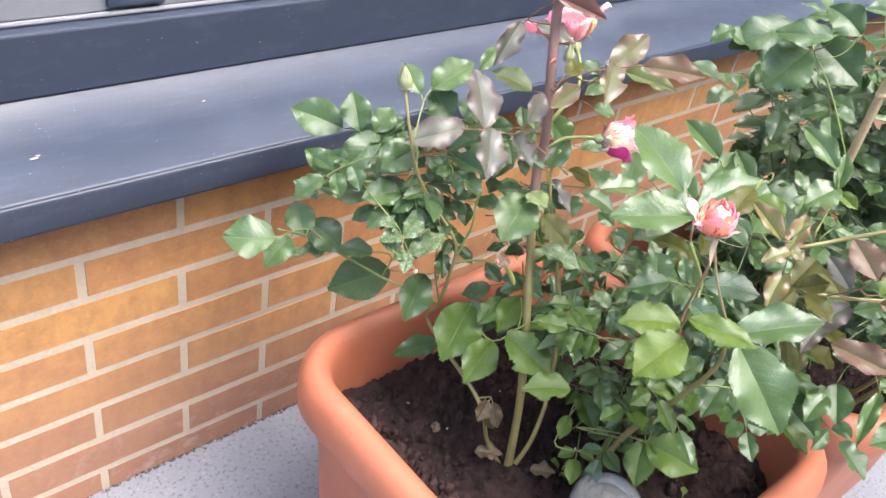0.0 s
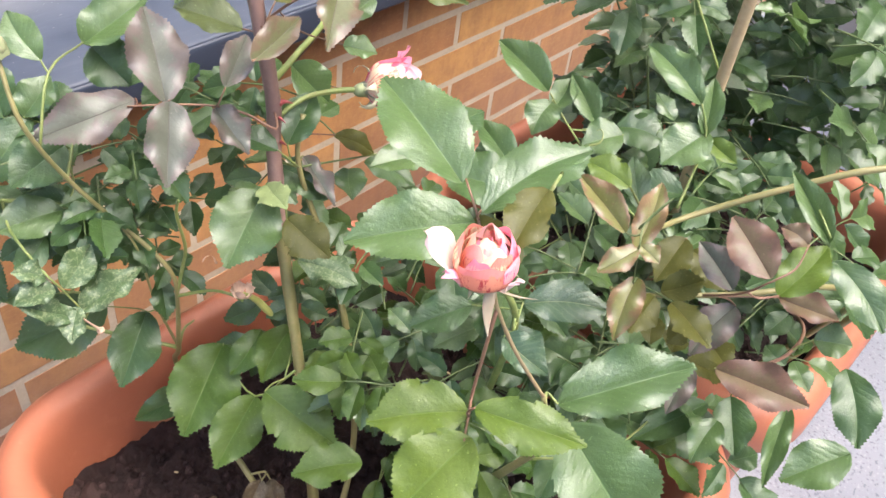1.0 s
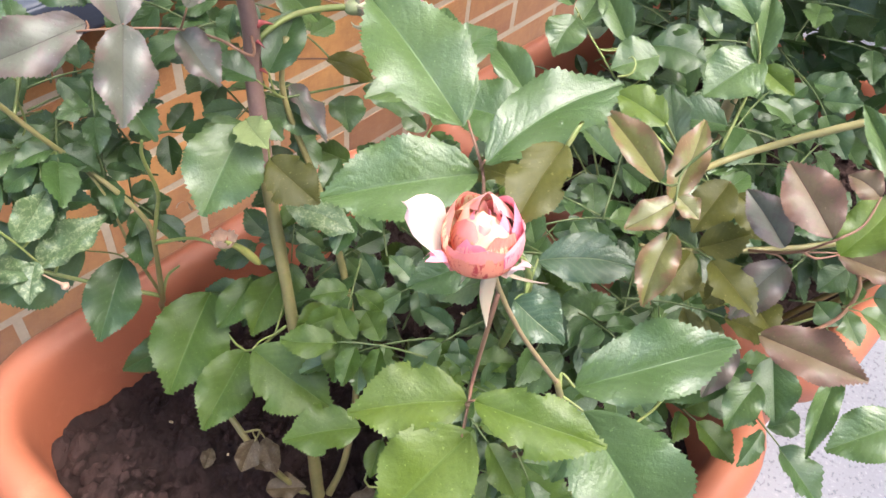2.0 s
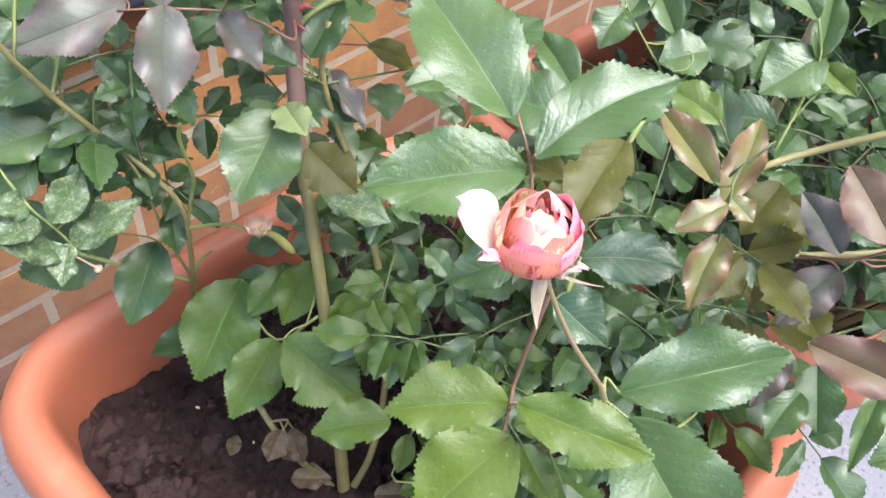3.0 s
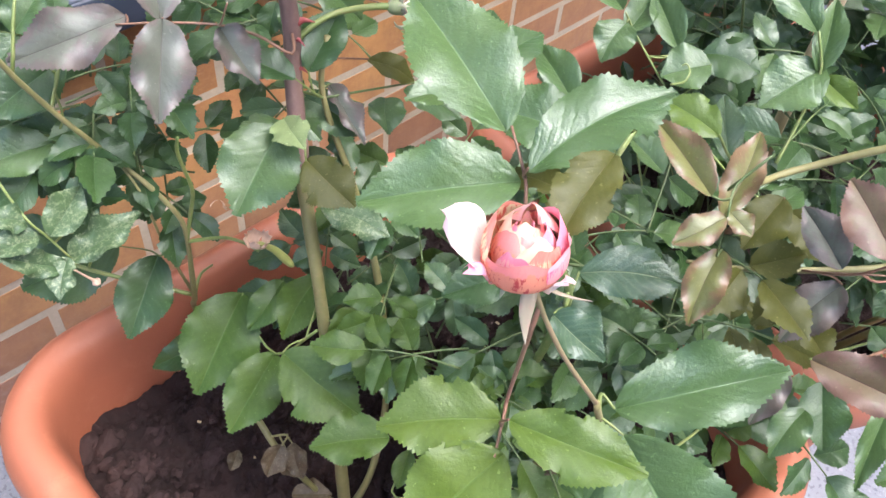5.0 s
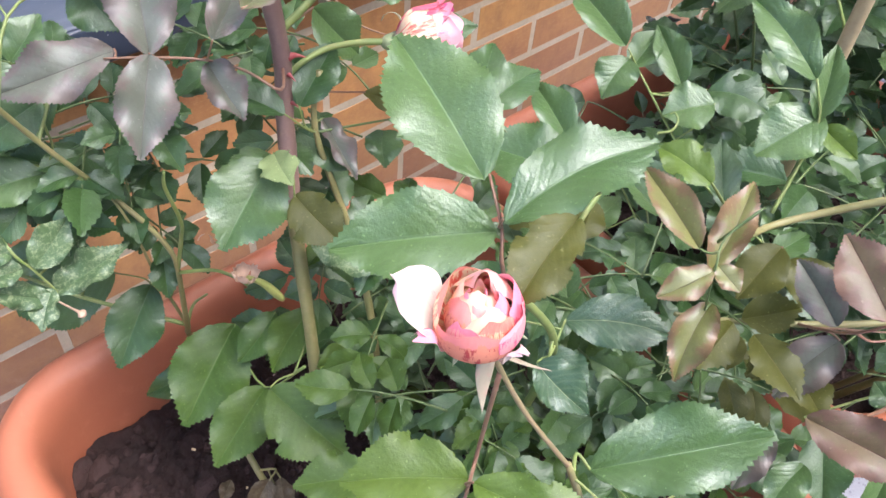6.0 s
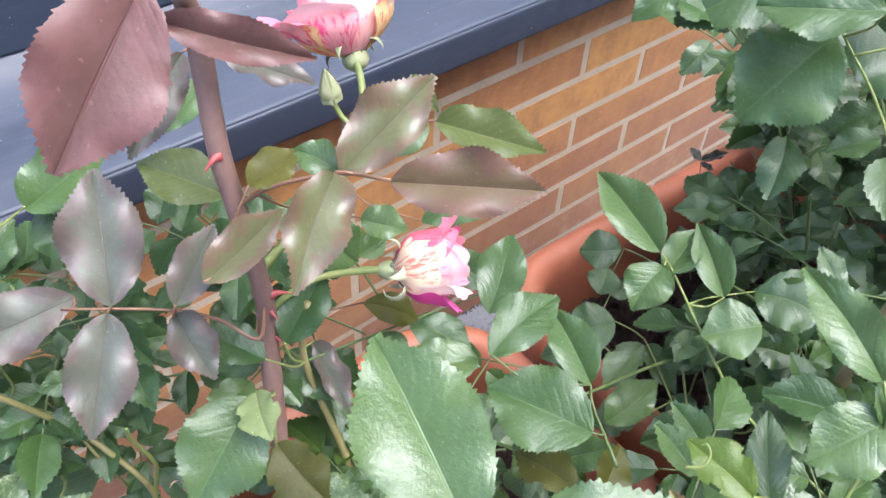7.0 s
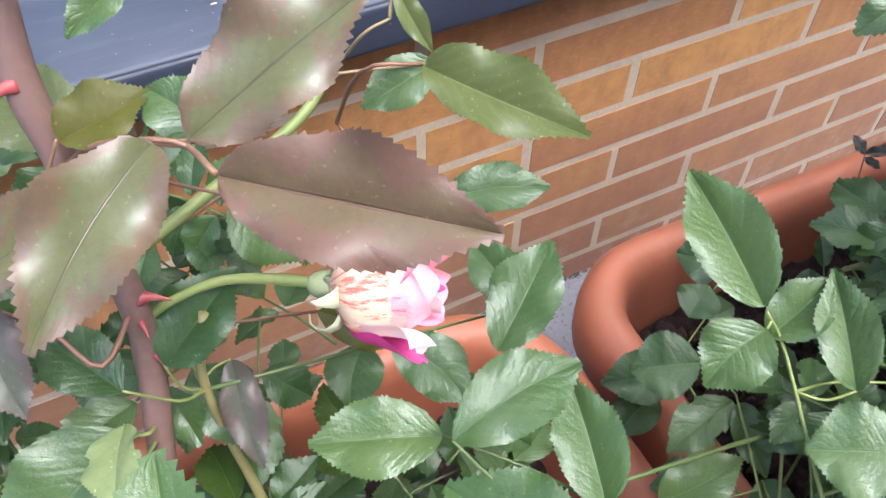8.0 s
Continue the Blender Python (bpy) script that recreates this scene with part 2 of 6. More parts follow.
PLASTER = plain("pale_plaster", (0.62, 0.60, 0.56), 0.85, 0, 0.06, 60, 0.15)
FRAME_LIGHT = plain("grey_gasket", (0.17, 0.18, 0.20), 0.6, 0, 0.1, 60, 0.05)
DARK_ROOM = plain("dim_room_paint", (0.35, 0.35, 0.36), 0.9, 0, 0.05, 20, 0.05)
GREEN = leaf_material("rose_leaf_green", (0.040, 0.088, 0.022), (0.080, 0.142, 0.036), (0.15, 0.25, 0.10), (0.26, 0.32, 0.18), 0.33, 0.26, crinkle=0.55, sheen=0.95)
LIME = leaf_material("rose_leaf_lime", (0.060, 0.108, 0.010), (0.098, 0.148, 0.018), (0.15, 0.23, 0.06), (0.26, 0.32, 0.12), 0.36, 0.24, crinkle=0.5, sheen=0.5, pleat=0.08)
FRESH = leaf_material("rose_leaf_fresh", (0.034, 0.076, 0.010), (0.068, 0.116, 0.018), (0.13, 0.21, 0.06), (0.22, 0.28, 0.11), 0.36, 0.24, crinkle=0.5, sheen=0.42, pleat=0.08)
PEAR = leaf_material("rose_leaf_pear", (0.085, 0.112, 0.032), (0.130, 0.158, 0.052), (0.25, 0.27, 0.12), (0.28, 0.30, 0.14), 0.36, 0.28, crinkle=0.25, sheen=0.5, pleat=0.08)
PALE = leaf_material("rose_leaf_pale", (0.19, 0.25, 0.10), (0.26, 0.32, 0.14), (0.30, 0.36, 0.18), (0.30, 0.34, 0.18), 0.5, 0.25, crinkle=0.2, sheen=0.4, pleat=0.08)
DEEP = leaf_material("rose_leaf_deep", (0.026, 0.066, 0.015), (0.053, 0.107, 0.026), (0.11, 0.19, 0.085), (0.20, 0.26, 0.15), 0.35, 0.26, crinkle=0.5, sheen=0.75)
BRONZE = leaf_material("rose_leaf_bronze", (0.064, 0.072, 0.048), (0.100, 0.106, 0.074), (0.040, 0.016, 0.016), (0.17, 0.080, 0.070), 0.47, 0.14, blush=(0.098, 0.066, 0.058), crinkle=0.26, sheen=1.0, pleat=0.08, rim_depth=0.8)
YOUNG = leaf_material("rose_leaf_young", (0.068, 0.080, 0.026), (0.110, 0.118, 0.046), (0.060, 0.026, 0.022), (0.20, 0.085, 0.075), 0.40, 0.16, blush=(0.130, 0.072, 0.044), crinkle=0.22, sheen=1.0, pleat=0.08, rim_depth=0.8)
PURPLE = leaf_material("rose_leaf_purple", (0.082, 0.060, 0.031), (0.124, 0.090, 0.045), (0.13, 0.05, 0.05), (0.27, 0.12, 0.11), 0.42, 0.16, blush=(0.126, 0.066, 0.048), crinkle=0.18, sheen=0.5, pleat=0.08, rim_depth=0.8)
WINE = leaf_material("rose_leaf_wine", (0.088, 0.044, 0.036), (0.128, 0.064, 0.054), (0.13, 0.05, 0.05), (0.40, 0.22, 0.22), 0.42, 0.16, blush=(0.150, 0.070, 0.064), crinkle=0.18, sheen=0.55, pleat=0.08, rim_depth=0.8)
OLIVE = leaf_material("rose_leaf_olive", (0.056, 0.060, 0.010), (0.088, 0.090, 0.016), (0.13, 0.12, 0.035), (0.16, 0.09, 0.03), 0.42, 0.28, crinkle=0.25, sheen=0.35, pleat=0.08)
AMBER = leaf_material("rose_leaf_amber", (0.120, 0.130, 0.030), (0.180, 0.178, 0.054), (0.085, 0.028, 0.026), (0.25, 0.065, 0.050), 0.38, 0.22, blush=(0.175, 0.086, 0.046), crinkle=0.35, sheen=1.0, pleat=0.08, rim_depth=0.8)
MOTTLED = leaf_material("rose_leaf_mottled", (0.034, 0.075, 0.025), (0.068, 0.122, 0.042), (0.16, 0.23, 0.11), (0.32, 0.36, 0.19), 0.45, 0.2, flaw=(0.26, 0.31, 0.17))
RIMMED = leaf_material("rose_leaf_rimmed", (0.026, 0.068, 0.026), (0.050, 0.102, 0.038), (0.34, 0.38, 0.20), (0.46, 0.50, 0.32), 0.36, 0.18, crinkle=0.6, sheen=0.9, rim_depth=0.95)
DRY = leaf_material("rose_leaf_dry", (0.050, 0.032, 0.012), (0.100, 0.066, 0.026), (0.14, 0.10, 0.05), (0.10, 0.06, 0.03), 0.6, 0.15, flaw=(0.13, 0.10, 0.05))
CANE = stem_material("old_cane", (0.165, 0.098, 0.084), (0.20, 0.124, 0.104), (0.23, 0.150, 0.120))
SHOOT = stem_material("green_shoot", (0.12, 0.17, 0.045), (0.20, 0.24, 0.07), (0.26, 0.24, 0.10))
OLIVECANE = stem_material("olive_cane", (0.16, 0.15, 0.055), (0.23, 0.21, 0.085), (0.26, 0.20, 0.10))
DIMSTALK = stem_material("green_leaf_stalk", (0.06, 0.10, 0.03), (0.10, 0.14, 0.045), (0.14, 0.14, 0.06))
REDSTALK = stem_material("red_stalk", (0.16, 0.075, 0.05), (0.22, 0.13, 0.075), (0.26, 0.12, 0.08))
TANSTALK = stem_material("tan_flower_stalk", (0.20, 0.17, 0.075), (0.27, 0.20, 0.11), (0.30, 0.16, 0.12))
THORN = stem_material("red_thorn", (0.22, 0.035, 0.04), (0.32, 0.06, 0.06), (0.38, 0.14, 0.11))
BAMBOO = stem_material("bamboo", (0.36, 0.27, 0.15), (0.46, 0.36, 0.21), (0.30, 0.21, 0.11))

# ---- building helpers ----
WORLD = {}


def place(ob, parent, m):
    """Sets ob's pose in the world, under parent or at top level."""
    WORLD[ob] = m.copy()
    if parent is not None:
        ob.parent = parent
        ob.matrix_basis = WORLD[parent].inverted() @ m
    else:
        ob.matrix_basis = m
    return ob


def thing(name, at, label, category, group="", kind=""):
    return tagged(place(new(name), None, Matrix.Translation(at)), label, category, group, kind)


def mesh_of(name, bm, material, smooth=True):
    me = bpy.data.meshes.new(name)
    bm.normal_update()
    bm.to_mesh(me)
    bm.free()
    if material:
        me.materials.append(material)
    for p in me.polygons:
        p.use_smooth = smooth
    return me


def part(name, bm, material, parent, label="", smooth=True, at=None):
    """Links a bmesh, given in world coordinates, as one mesh object under parent."""
    origin = Vector(at) if at is not None else (WORLD[parent].translation if parent else Vector())
    bmesh.ops.translate(bm, vec=-origin, verts=bm.verts)
    ob = new(name, mesh_of(name, bm, material, smooth))
    place(ob, parent, Matrix.Translation(origin))
    return tagged(ob, label)


def box(lo, hi, bevel=0.0, steps=2):
    bm = bmesh.new()
    size = [b - a for a, b in zip(lo, hi)]
    mid = [(a + b) / 2 for a, b in zip(lo, hi)]
    bmesh.ops.create_cube(bm, size=1.0, matrix=Matrix.Translation(mid) @ Matrix.Diagonal((*size, 1)))
    if bevel:
        bmesh.ops.bevel(bm, geom=bm.edges[:], offset=bevel, segments=steps, affect="EDGES", profile=0.5)
    return bm


def add_rings(bm, rings, close_start=True, close_end=True, uvs=False):
    made = [[bm.verts.new(p) for p in ring] for ring in rings]
    n = len(rings[0])
    for a, b in zip(made, made[1:]):
        for i in range(n):
            bm.faces.new((a[i], a[(i + 1) % n], b[(i + 1) % n], b[i]))
    if close_start:
        bm.faces.new(made[0][::-1])
    if close_end:
        bm.faces.new(made[-1])
    return bm


def smooth_path(points, per=6):
    """A Catmull-Rom path through the points, with the radius (fourth value) carried along."""
    pts = [Vector(p) for p in points]
    ext = [pts[0] * 2 - pts[1], *pts, pts[-1] * 2 - pts[-2]]
    out = []
    for a, b, c, d in zip(ext, ext[1:], ext[2:], ext[3:]):
        for i in range(per):
            t = i / per
            out.append(0.5 * (2 * b + (c - a) * t + (2 * a - 5 * b + 4 * c - d) * t * t + (3 * b - a - 3 * c + d) * t ** 3))
    return out + [pts[-1]]


def tube(points, sides=8, per=6, lumpy=0.0):
    """A tapered stalk through points of x, y, z and radius."""
    bm = bmesh.new()
    path = smooth_path(points, per)
    rings, side = [], Vector((0.3, 0.2, 0.9))
    for i, p in enumerate(path):
        here = Vector(p[:3])
        ahead = (Vector(path[min(i + 1, len(path) - 1)][:3]) - Vector(path[max(i - 1, 0)][:3])).normalized()
        side = (side - ahead * side.dot(ahead)).normalized()
        other = ahead.cross(side)
        r = p[3] * (1 + lumpy * noise.noise(here * 90))
        rings.append([here + (side * math.cos(a) + other * math.sin(a)) * r for a in (2 * math.pi * k / sides for k in range(sides))])
    return add_rings(bm, rings)


def lathe(profile, at, sides=40, axis=None):
    bm = bmesh.new()
    rings = [[Vector((r * math.cos(a), r * math.sin(a), z)) for a in (2 * math.pi * k / sides for k in range(sides))] for r, z in profile]
    add_rings(bm, rings, False, True)
    turn = Vector((0, 0, 1)).rotation_difference(Vector(axis or (0, 0, 1))).to_matrix().to_4x4()
    bmesh.ops.transform(bm, matrix=Matrix.Translation(at) @ turn, verts=bm.verts)
    return bm


# ---- leaflets ----
def leaf_mesh(name, material, seed, teeth=13, fold=0.22, curl=0.10, wave=0.05, belly=0.42, bite=0.0, columns=(1.0, 0.93, 0.7, 0.42, 0.07)):
    """One serrated rose leaflet: base at the origin, tip at y = 1, half-width 0.5 at its widest, upper face to +z."""
    rng = random.Random(seed)
    bm = bmesh.new()
    uvl = bm.loops.layers.uv.new("UVMap")
    rows = teeth * 2
    grid, uv = [], {}
    phase, lean, skew = rng.uniform(0, 6.28), rng.uniform(-0.07, 0.07), rng.uniform(-0.08, 0.08)
    coarse = 0.6 + 6.0 / teeth
    for i in range(rows + 1):
        v = i / rows
        w = 0.5 * (math.sin(math.pi * v ** (math.log(0.5) / math.log(belly))) ** (0.62 if v < belly else 0.74) if 0 < v < 1 else 0.0)
        w *= 1 - 0.42 * (max(0, v - 0.66) / 0.34) ** 1.3
        halves = []
        centre = lean * math.sin(math.pi * v)
        for side in (-1, 1):
            swell = (1 + side * skew) * (1 + 0.09 * noise.noise(Vector((v * 4, side * 2.3, seed))))
            half = []
            for u in columns:
                reach, y = w * u * swell, v
                if u == 1.0 and 0 < i < rows:
                    if i % 2:
                        reach, y = reach + rng.uniform(0.010, 0.050) * coarse, y + rng.uniform(0.3, 1.0) / rows
                    else:
                        reach, y = reach - rng.uniform(0.0, 0.006), y - rng.uniform(0.0, 0.2) / rows
                if bite and noise.noise(Vector((v * 6, side * 3.1, seed * 1.7))) > 0.25:
                    reach *= 1 - bite * u
                flat = min(reach, w * u * swell)
                z = fold * abs(flat) * (1 - 0.35 * abs(flat)) + wave * math.sin(v * 13 + phase + side) * (flat * 2) ** 2 * u
                z -= curl * (v - 0.35) ** 2 * 1.6 + curl * 0.22 * (flat * 2) ** 2
                z += 0.034 * noise.noise(Vector((side * flat * 5, v * 5, seed * 3.7))) * (0.3 + u)
                half.append((Vector((side * reach + centre, y, z)), (0.5 + side * u * 0.5, v)))
            halves.append(half)
        mid = (Vector((centre, v, -curl * (v - 0.35) ** 2 * 1.6 - 0.006)), (0.5, v))
        row = []
        for p, q in (*halves[0], mid, *halves[1][::-1]):
            vert = bm.verts.new(p)
            uv[vert] = q
            row.append(vert)
        grid.append(row)
    for a, b in zip(grid, grid[1:]):
        for k in range(len(a) - 1):
            f = bm.faces.new((a[k], a[k + 1], b[k + 1], b[k]))
            for loop in f.loops:
                loop[uvl].uv = uv[loop.vert]
    bmesh.ops.remove_doubles(bm, verts=grid[0] + grid[-1], dist=0.0005)
    return mesh_of(name, bm, material)


SHAPES, SMALL = {}, {}
KINDS = (("green", GREEN), ("fresh", FRESH), ("lime", LIME), ("pear", PEAR), ("pale", PALE), ("deep", DEEP), ("bronze", BRONZE), ("young", YOUNG), ("purple", PURPLE), ("wine", WINE), ("olive", OLIVE), ("amber", AMBER), ("mottled", MOTTLED), ("rimmed", RIMMED), ("dry", DRY))
for kind_name, kind_mat in KINDS:
    curly = {"mottled": 0.17, "dry": 0.16, "bronze": 0.12, "young": 0.10, "purple": 0.09, "amber": 0.10}.get(kind_name, 0.06)
    for store, teeth, columns in ((SHAPES, 29, (1.0, 0.93, 0.7, 0.42, 0.07)), (SMALL, 14, (1.0, 0.6, 0.08))):
        store[kind_name] = [
            leaf_mesh(kind_name + "_leaflet", kind_mat, 3, teeth, 0.36, 0.10, curly, 0.49, 0, columns),
            leaf_mesh(kind_name + "_leaflet", kind_mat, 8, teeth - 2, 0.48, 0.22, curly * 1.3, 0.46, 0, columns),
            leaf_mesh(kind_name + "_leaflet", kind_mat, 15, teeth - 1, 0.26, 0.26, curly, 0.52, 0, columns),
            leaf_mesh(kind_name + "_leaflet", kind_mat, 21, teeth - 3, 0.58, 0.05, curly * 0.7, 0.46, 0, columns),
            leaf_mesh(kind_name + "_leaflet", kind_mat, 27, teeth, 0.30, 0.16, curly, 0.50, 0.16, columns),
        ]


CANES, STALKS = {}, {}


def nearest(points, p):
    return min(points, key=lambda q: (Vector(q[:3]) - p).length)


def leaflet(parent, base, tip, width, face, kind="green", shape=0, store=SHAPES):
    """A leaflet from base to tip (in the world), width metres across, its upper side turned to face, joined to its stalk."""
    base, tip = Vector(base), Vector(tip)
    along = tip - base
    y = along.normalized()
    x = y.cross(Vector(face)).normalized()
    z = x.cross(y)
    if store is SHAPES and parent in STALKS:
        root = Vector(nearest(STALKS[parent][0], base)[:3])
        gap = (base - root).length
        if 0.004 < gap < 0.07:
            mid = (root + base) / 2 - y * gap * 0.12 + Vector((0, 0, -0.06 * gap))
            part("petiole", tube([(*root, 0.0007), (*mid, 0.0006), (*base, 0.0005)], 6, 4), STALKS[parent][1], parent, at=root)
    ob = new("leaflet", store[kind][shape % 5])
    m = Matrix.Translation(base) @ Matrix((x, y, z)).transposed().to_4x4() @ Matrix.Diagonal((width, along.length, (width + along.length) / 2, 1))
    return place(ob, parent, m)


def stalk(bush, points, r0=0.0012, r1=0.0007, material=None, name="leaf_stalk", join=True):
    """A leaf's own stalk, through points in the world, grown from the nearest cane of its bush."""
    points = [tuple(p) for p in points]
    if join and bush in CANES:
        root = nearest(CANES[bush], Vector(points[0]))
        if 0.003 < (Vector(root[:3]) - Vector(points[0])).length < 0.07:
            near = (Vector(root[:3]) - Vector(points[0])).length < 0.022 and len(points) > 2
            points = [tuple(root[:3])] + points[1 if near else 0:]
    n = len(points) - 1
    pts = [(*p, r0 + (r1 - r0) * i / n) for i, p in enumerate(points)]
    s = part(name, tube(pts, 6, 4), material or SHOOT, bush, at=points[0])
    if join:
        STALKS[s] = (smooth_path(pts, 4), material or SHOOT)
    return s


def wild_leaf(bush, base, way, size, rng, kinds=("green",), count=5, face=(-0.25, -0.35, 1.0)):
    """A compound leaf: a drooping stalk with a leaflet at its end and pairs along it."""
    base, way = Vector(base), Vector(way).normalized()
    drop = Vector((0, 0, -0.35 * size))
    pts = [base, base + way * size * 0.9, base + way * size * 1.7 + drop * 0.4]
    if count >= 5:
        pts.append(base + way * size * 2.3 + drop)
    s = stalk(bush, [tuple(p) for p in pts], 0.0008, 0.0005, DIMSTALK if "bronze" not in kinds else REDSTALK, join=False)
    kind = rng.choice(kinds)
    nrm = Vector(face) + Vector((rng.uniform(-0.5, 0.5), rng.uniform(-0.5, 0.5), rng.uniform(-0.2, 0.2)))
    out = (pts[-1] - pts[-2]).normalized()
    across = out.cross(nrm).normalized()
    leaflet(s, pts[-1], pts[-1] + (out + Vector((0, 0, rng.uniform(-0.4, 0.1)))).normalized() * size * 1.3, size * 0.78, nrm, kind, rng.randrange(5), SMALL)
    for j, p in enumerate(pts[-1:0:-1][: (count - 1) // 2]):
        at = p - out * size * 0.42
        for side in (-1, 1):
            tip = at + (across * side + out * rng.uniform(0.15, 0.5) + Vector((0, 0, rng.uniform(-0.45, 0.1)))).normalized() * size * rng.uniform(0.95, 1.15)
            n2 = nrm + across * side * -0.25 + Vector((rng.uniform(-0.3, 0.3), rng.uniform(-0.3, 0.3), 0))
            leaflet(s, at + across * side * 0.002, tip, size * rng.uniform(0.56, 0.7), n2, kind, rng.randrange(5), SMALL)
    return s


# ---- ground, wall, sill and window ----
def setting(name, bm, material, label, smooth=False):
    ob = part(name, bm, material, None, label, smooth)
    return tagged(ob, "", "", "", "structure")


ground_bm = bmesh.new()
bmesh.ops.create_grid(ground_bm, x_segments=40, y_segments=40, size=40)
setting("ground", ground_bm, CONCRETE, "grey speckled concrete paving of the terrace")

# Three unseen walls added to cut low sky light; the far one darkens the right.
setting("wall_opposite", box((-9, -6.3, -0.05), (12, -6.0, 5.2)), SKY_BLOCK, "plain grey wall added out of view, standing in for buildings opposite")
setting("wall_far_side", box((2.15, -4.5, -0.05), (2.35, -0.08, 3.2)), SKY_BLOCK, "plain grey wall added out of view to cut low side light")
setting("wall_near_side", box((-6.3, -6.0, -0.05), (-6.0, 0.0, 4.2)), SKY_BLOCK, "plain grey wall added out of view to cut low side light")

COURSE, MODULE = 0.06, 0.242
BED0 = 0.403
X0, X1 = -1.45, 4.4
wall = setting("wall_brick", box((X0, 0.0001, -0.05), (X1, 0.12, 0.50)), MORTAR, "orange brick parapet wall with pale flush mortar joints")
setting("wall_behind", box((X0, 0.30, -0.05), (X1, 0.40, 0.54)), PLASTER, "plain inner lining of the parapet wall")
setting("wall_above", box((X0, 0.10, 2.3), (X1, 0.40, 3.4)), PLASTER, "pale wall above the window")
setting("room_floor", box((X0, 0.40, 0.0), (X1, 3.4, 0.05)), DARK_ROOM, "dim floor of the room behind the window")
setting("room_back", box((X0, 3.4, 0.0), (X1, 3.5, 2.5)), DARK_ROOM, "dim back wall of the room behind the window")
setting("room_ceiling", box((X0, 0.40, 2.35), (X1, 3.4, 2.45)), DARK_ROOM, "dim ceiling of the room behind the window")


def sheet(profile, x0, x1, thick, steps=30):
    """A folded metal sheet: a profile of y, z drawn along x, with thickness."""
    bm = bmesh.new()
    outer = [Vector((0, *p)) for p in profile]
    inner = []
    for i, p in enumerate(outer):
        d = (outer[min(i + 1, len(outer) - 1)] - outer[max(i - 1, 0)]).normalized()
        inner.append(p + Vector((0, d.z, -d.y)) * thick)
    loop = outer + inner[::-1]
    rings = [[p + Vector((x0 + (x1 - x0) * k / steps, 0, 0)) for p in loop] for k in range(steps + 1)]
    return add_rings(bm, rings)


LIP_Y, LIP_Z, LIP_LOW = -0.060, 0.5325, 0.493
nose = [(LIP_Y + 0.006 - 0.008 * math.sin(a), LIP_Z - 0.007 + 0.008 * math.cos(a)) for a in (radians(d) for d in (90, 70, 50, 30, 12))]
sill = thing("window_sill", (0.0, 0.0, 0.53), "blue-grey coated aluminium window sill, dusty, with a folded front lip", "window sill", kind="structure")
part("sill_top", sheet([nose[2], nose[3], nose[4], (0.02, 0.5355), (0.125, 0.540), (0.127, 0.56)], X0, X1, 0.003), SILL, sill)
# Lip split from the top so its upright face takes the darker, shaded colour.
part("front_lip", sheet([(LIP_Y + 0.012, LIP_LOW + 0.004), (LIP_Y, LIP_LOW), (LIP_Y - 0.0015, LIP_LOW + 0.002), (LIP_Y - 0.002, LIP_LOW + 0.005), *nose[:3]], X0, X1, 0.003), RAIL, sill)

window = thing("window", (0.0, 0.13, 0.54), "blue-grey aluminium window above the sill", "window", kind="structure")
for bar_name, lo, hi, mat in (
    ("bottom_rail", (X0, 0.123, 0.541), (X1, 0.20, 0.617), WINDOW_BAR),
    ("sash_rail", (X0, 0.148, 0.6205), (X1, 0.19, 0.672), FRAME_LIGHT),
    ("sash_edge", (X0, 0.140, 0.6175), (X1, 0.147, 0.6235), FRAME_LIGHT),
    ("top_rail", (X0, 0.125, 2.22), (X1, 0.20, 2.30), WINDOW_BAR),
):
    part(bar_name, box(lo, hi, 0.003), mat, window, smooth=False)
for x in (-1.25, 0.143, 1.55, 2.95, 4.3):
    part("mullion", box((x - 0.034, 0.1385, 0.6275), (x + 0.034, 0.185, 2.219), 0.003), WINDOW_BAR, window, smooth=False)
for a, b in ((-1.22, 0.12), (0.18, 1.52), (1.58, 2.92), (2.98, 4.27)):
    pane = part("pane", box((a, 0.160, 0.673), (b, 0.166, 2.219)), GLASS, window, smooth=False)
    pane.visible_shadow = False


grit = bmesh.new()
rng = random.Random(77)
for _ in range(1500):
    x, s = rng.uniform(-1.2, 0.9), rng.uniform(0.0006, 0.0019)
    spot = Vector((x, -abs(rng.gauss(0.0, 0.0028)) - 0.0006, rng.uniform(0.0, 0.002)))
    bmesh.ops.create_icosphere(grit, subdivisions=1, radius=1.0, matrix=Matrix.Translation(spot) @ Matrix.Diagonal((s * rng.uniform(0.7, 1.8), s, s * 0.8, 1)))
tagged(part("grit", grit, GRIT, None, "dark grit along the foot of the brick wall", False), "", "grit", "", "stuff")

# ---- planters ----
def rounded(x0, y0, x1, y1, inset, radius, z, per=8):
    r = max(radius - inset, 0.012)
    pts = []
    for cx, cy, start in ((x1 - inset - r, y1 - inset - r, 0), (x0 + inset + r, y1 - inset - r, 90), (x0 + inset + r, y0 + inset + r, 180), (x1 - inset - r, y0 + inset + r, 270)):
        for k in range(per + 1):
            a = radians(start + 90 * k / per)
            pts.append(Vector((cx + r * math.cos(a), cy + r * math.sin(a), z)))
    return pts


PROFILE = ((0.060, 0.002), (0.052, 0.006), (0.048, 0.02), (0.026, 0.300), (0.023, 0.322), (0.010, 0.326), (0.003, 0.330), (0.0, 0.337), (0.0, 0.358), (0.002, 0.370), (0.007, 0.379), (0.014, 0.384), (0.021, 0.385), (0.028, 0.382), (0.033, 0.376), (0.036, 0.366), (0.038, 0.350), (0.042, 0.300), (0.045, 0.26))


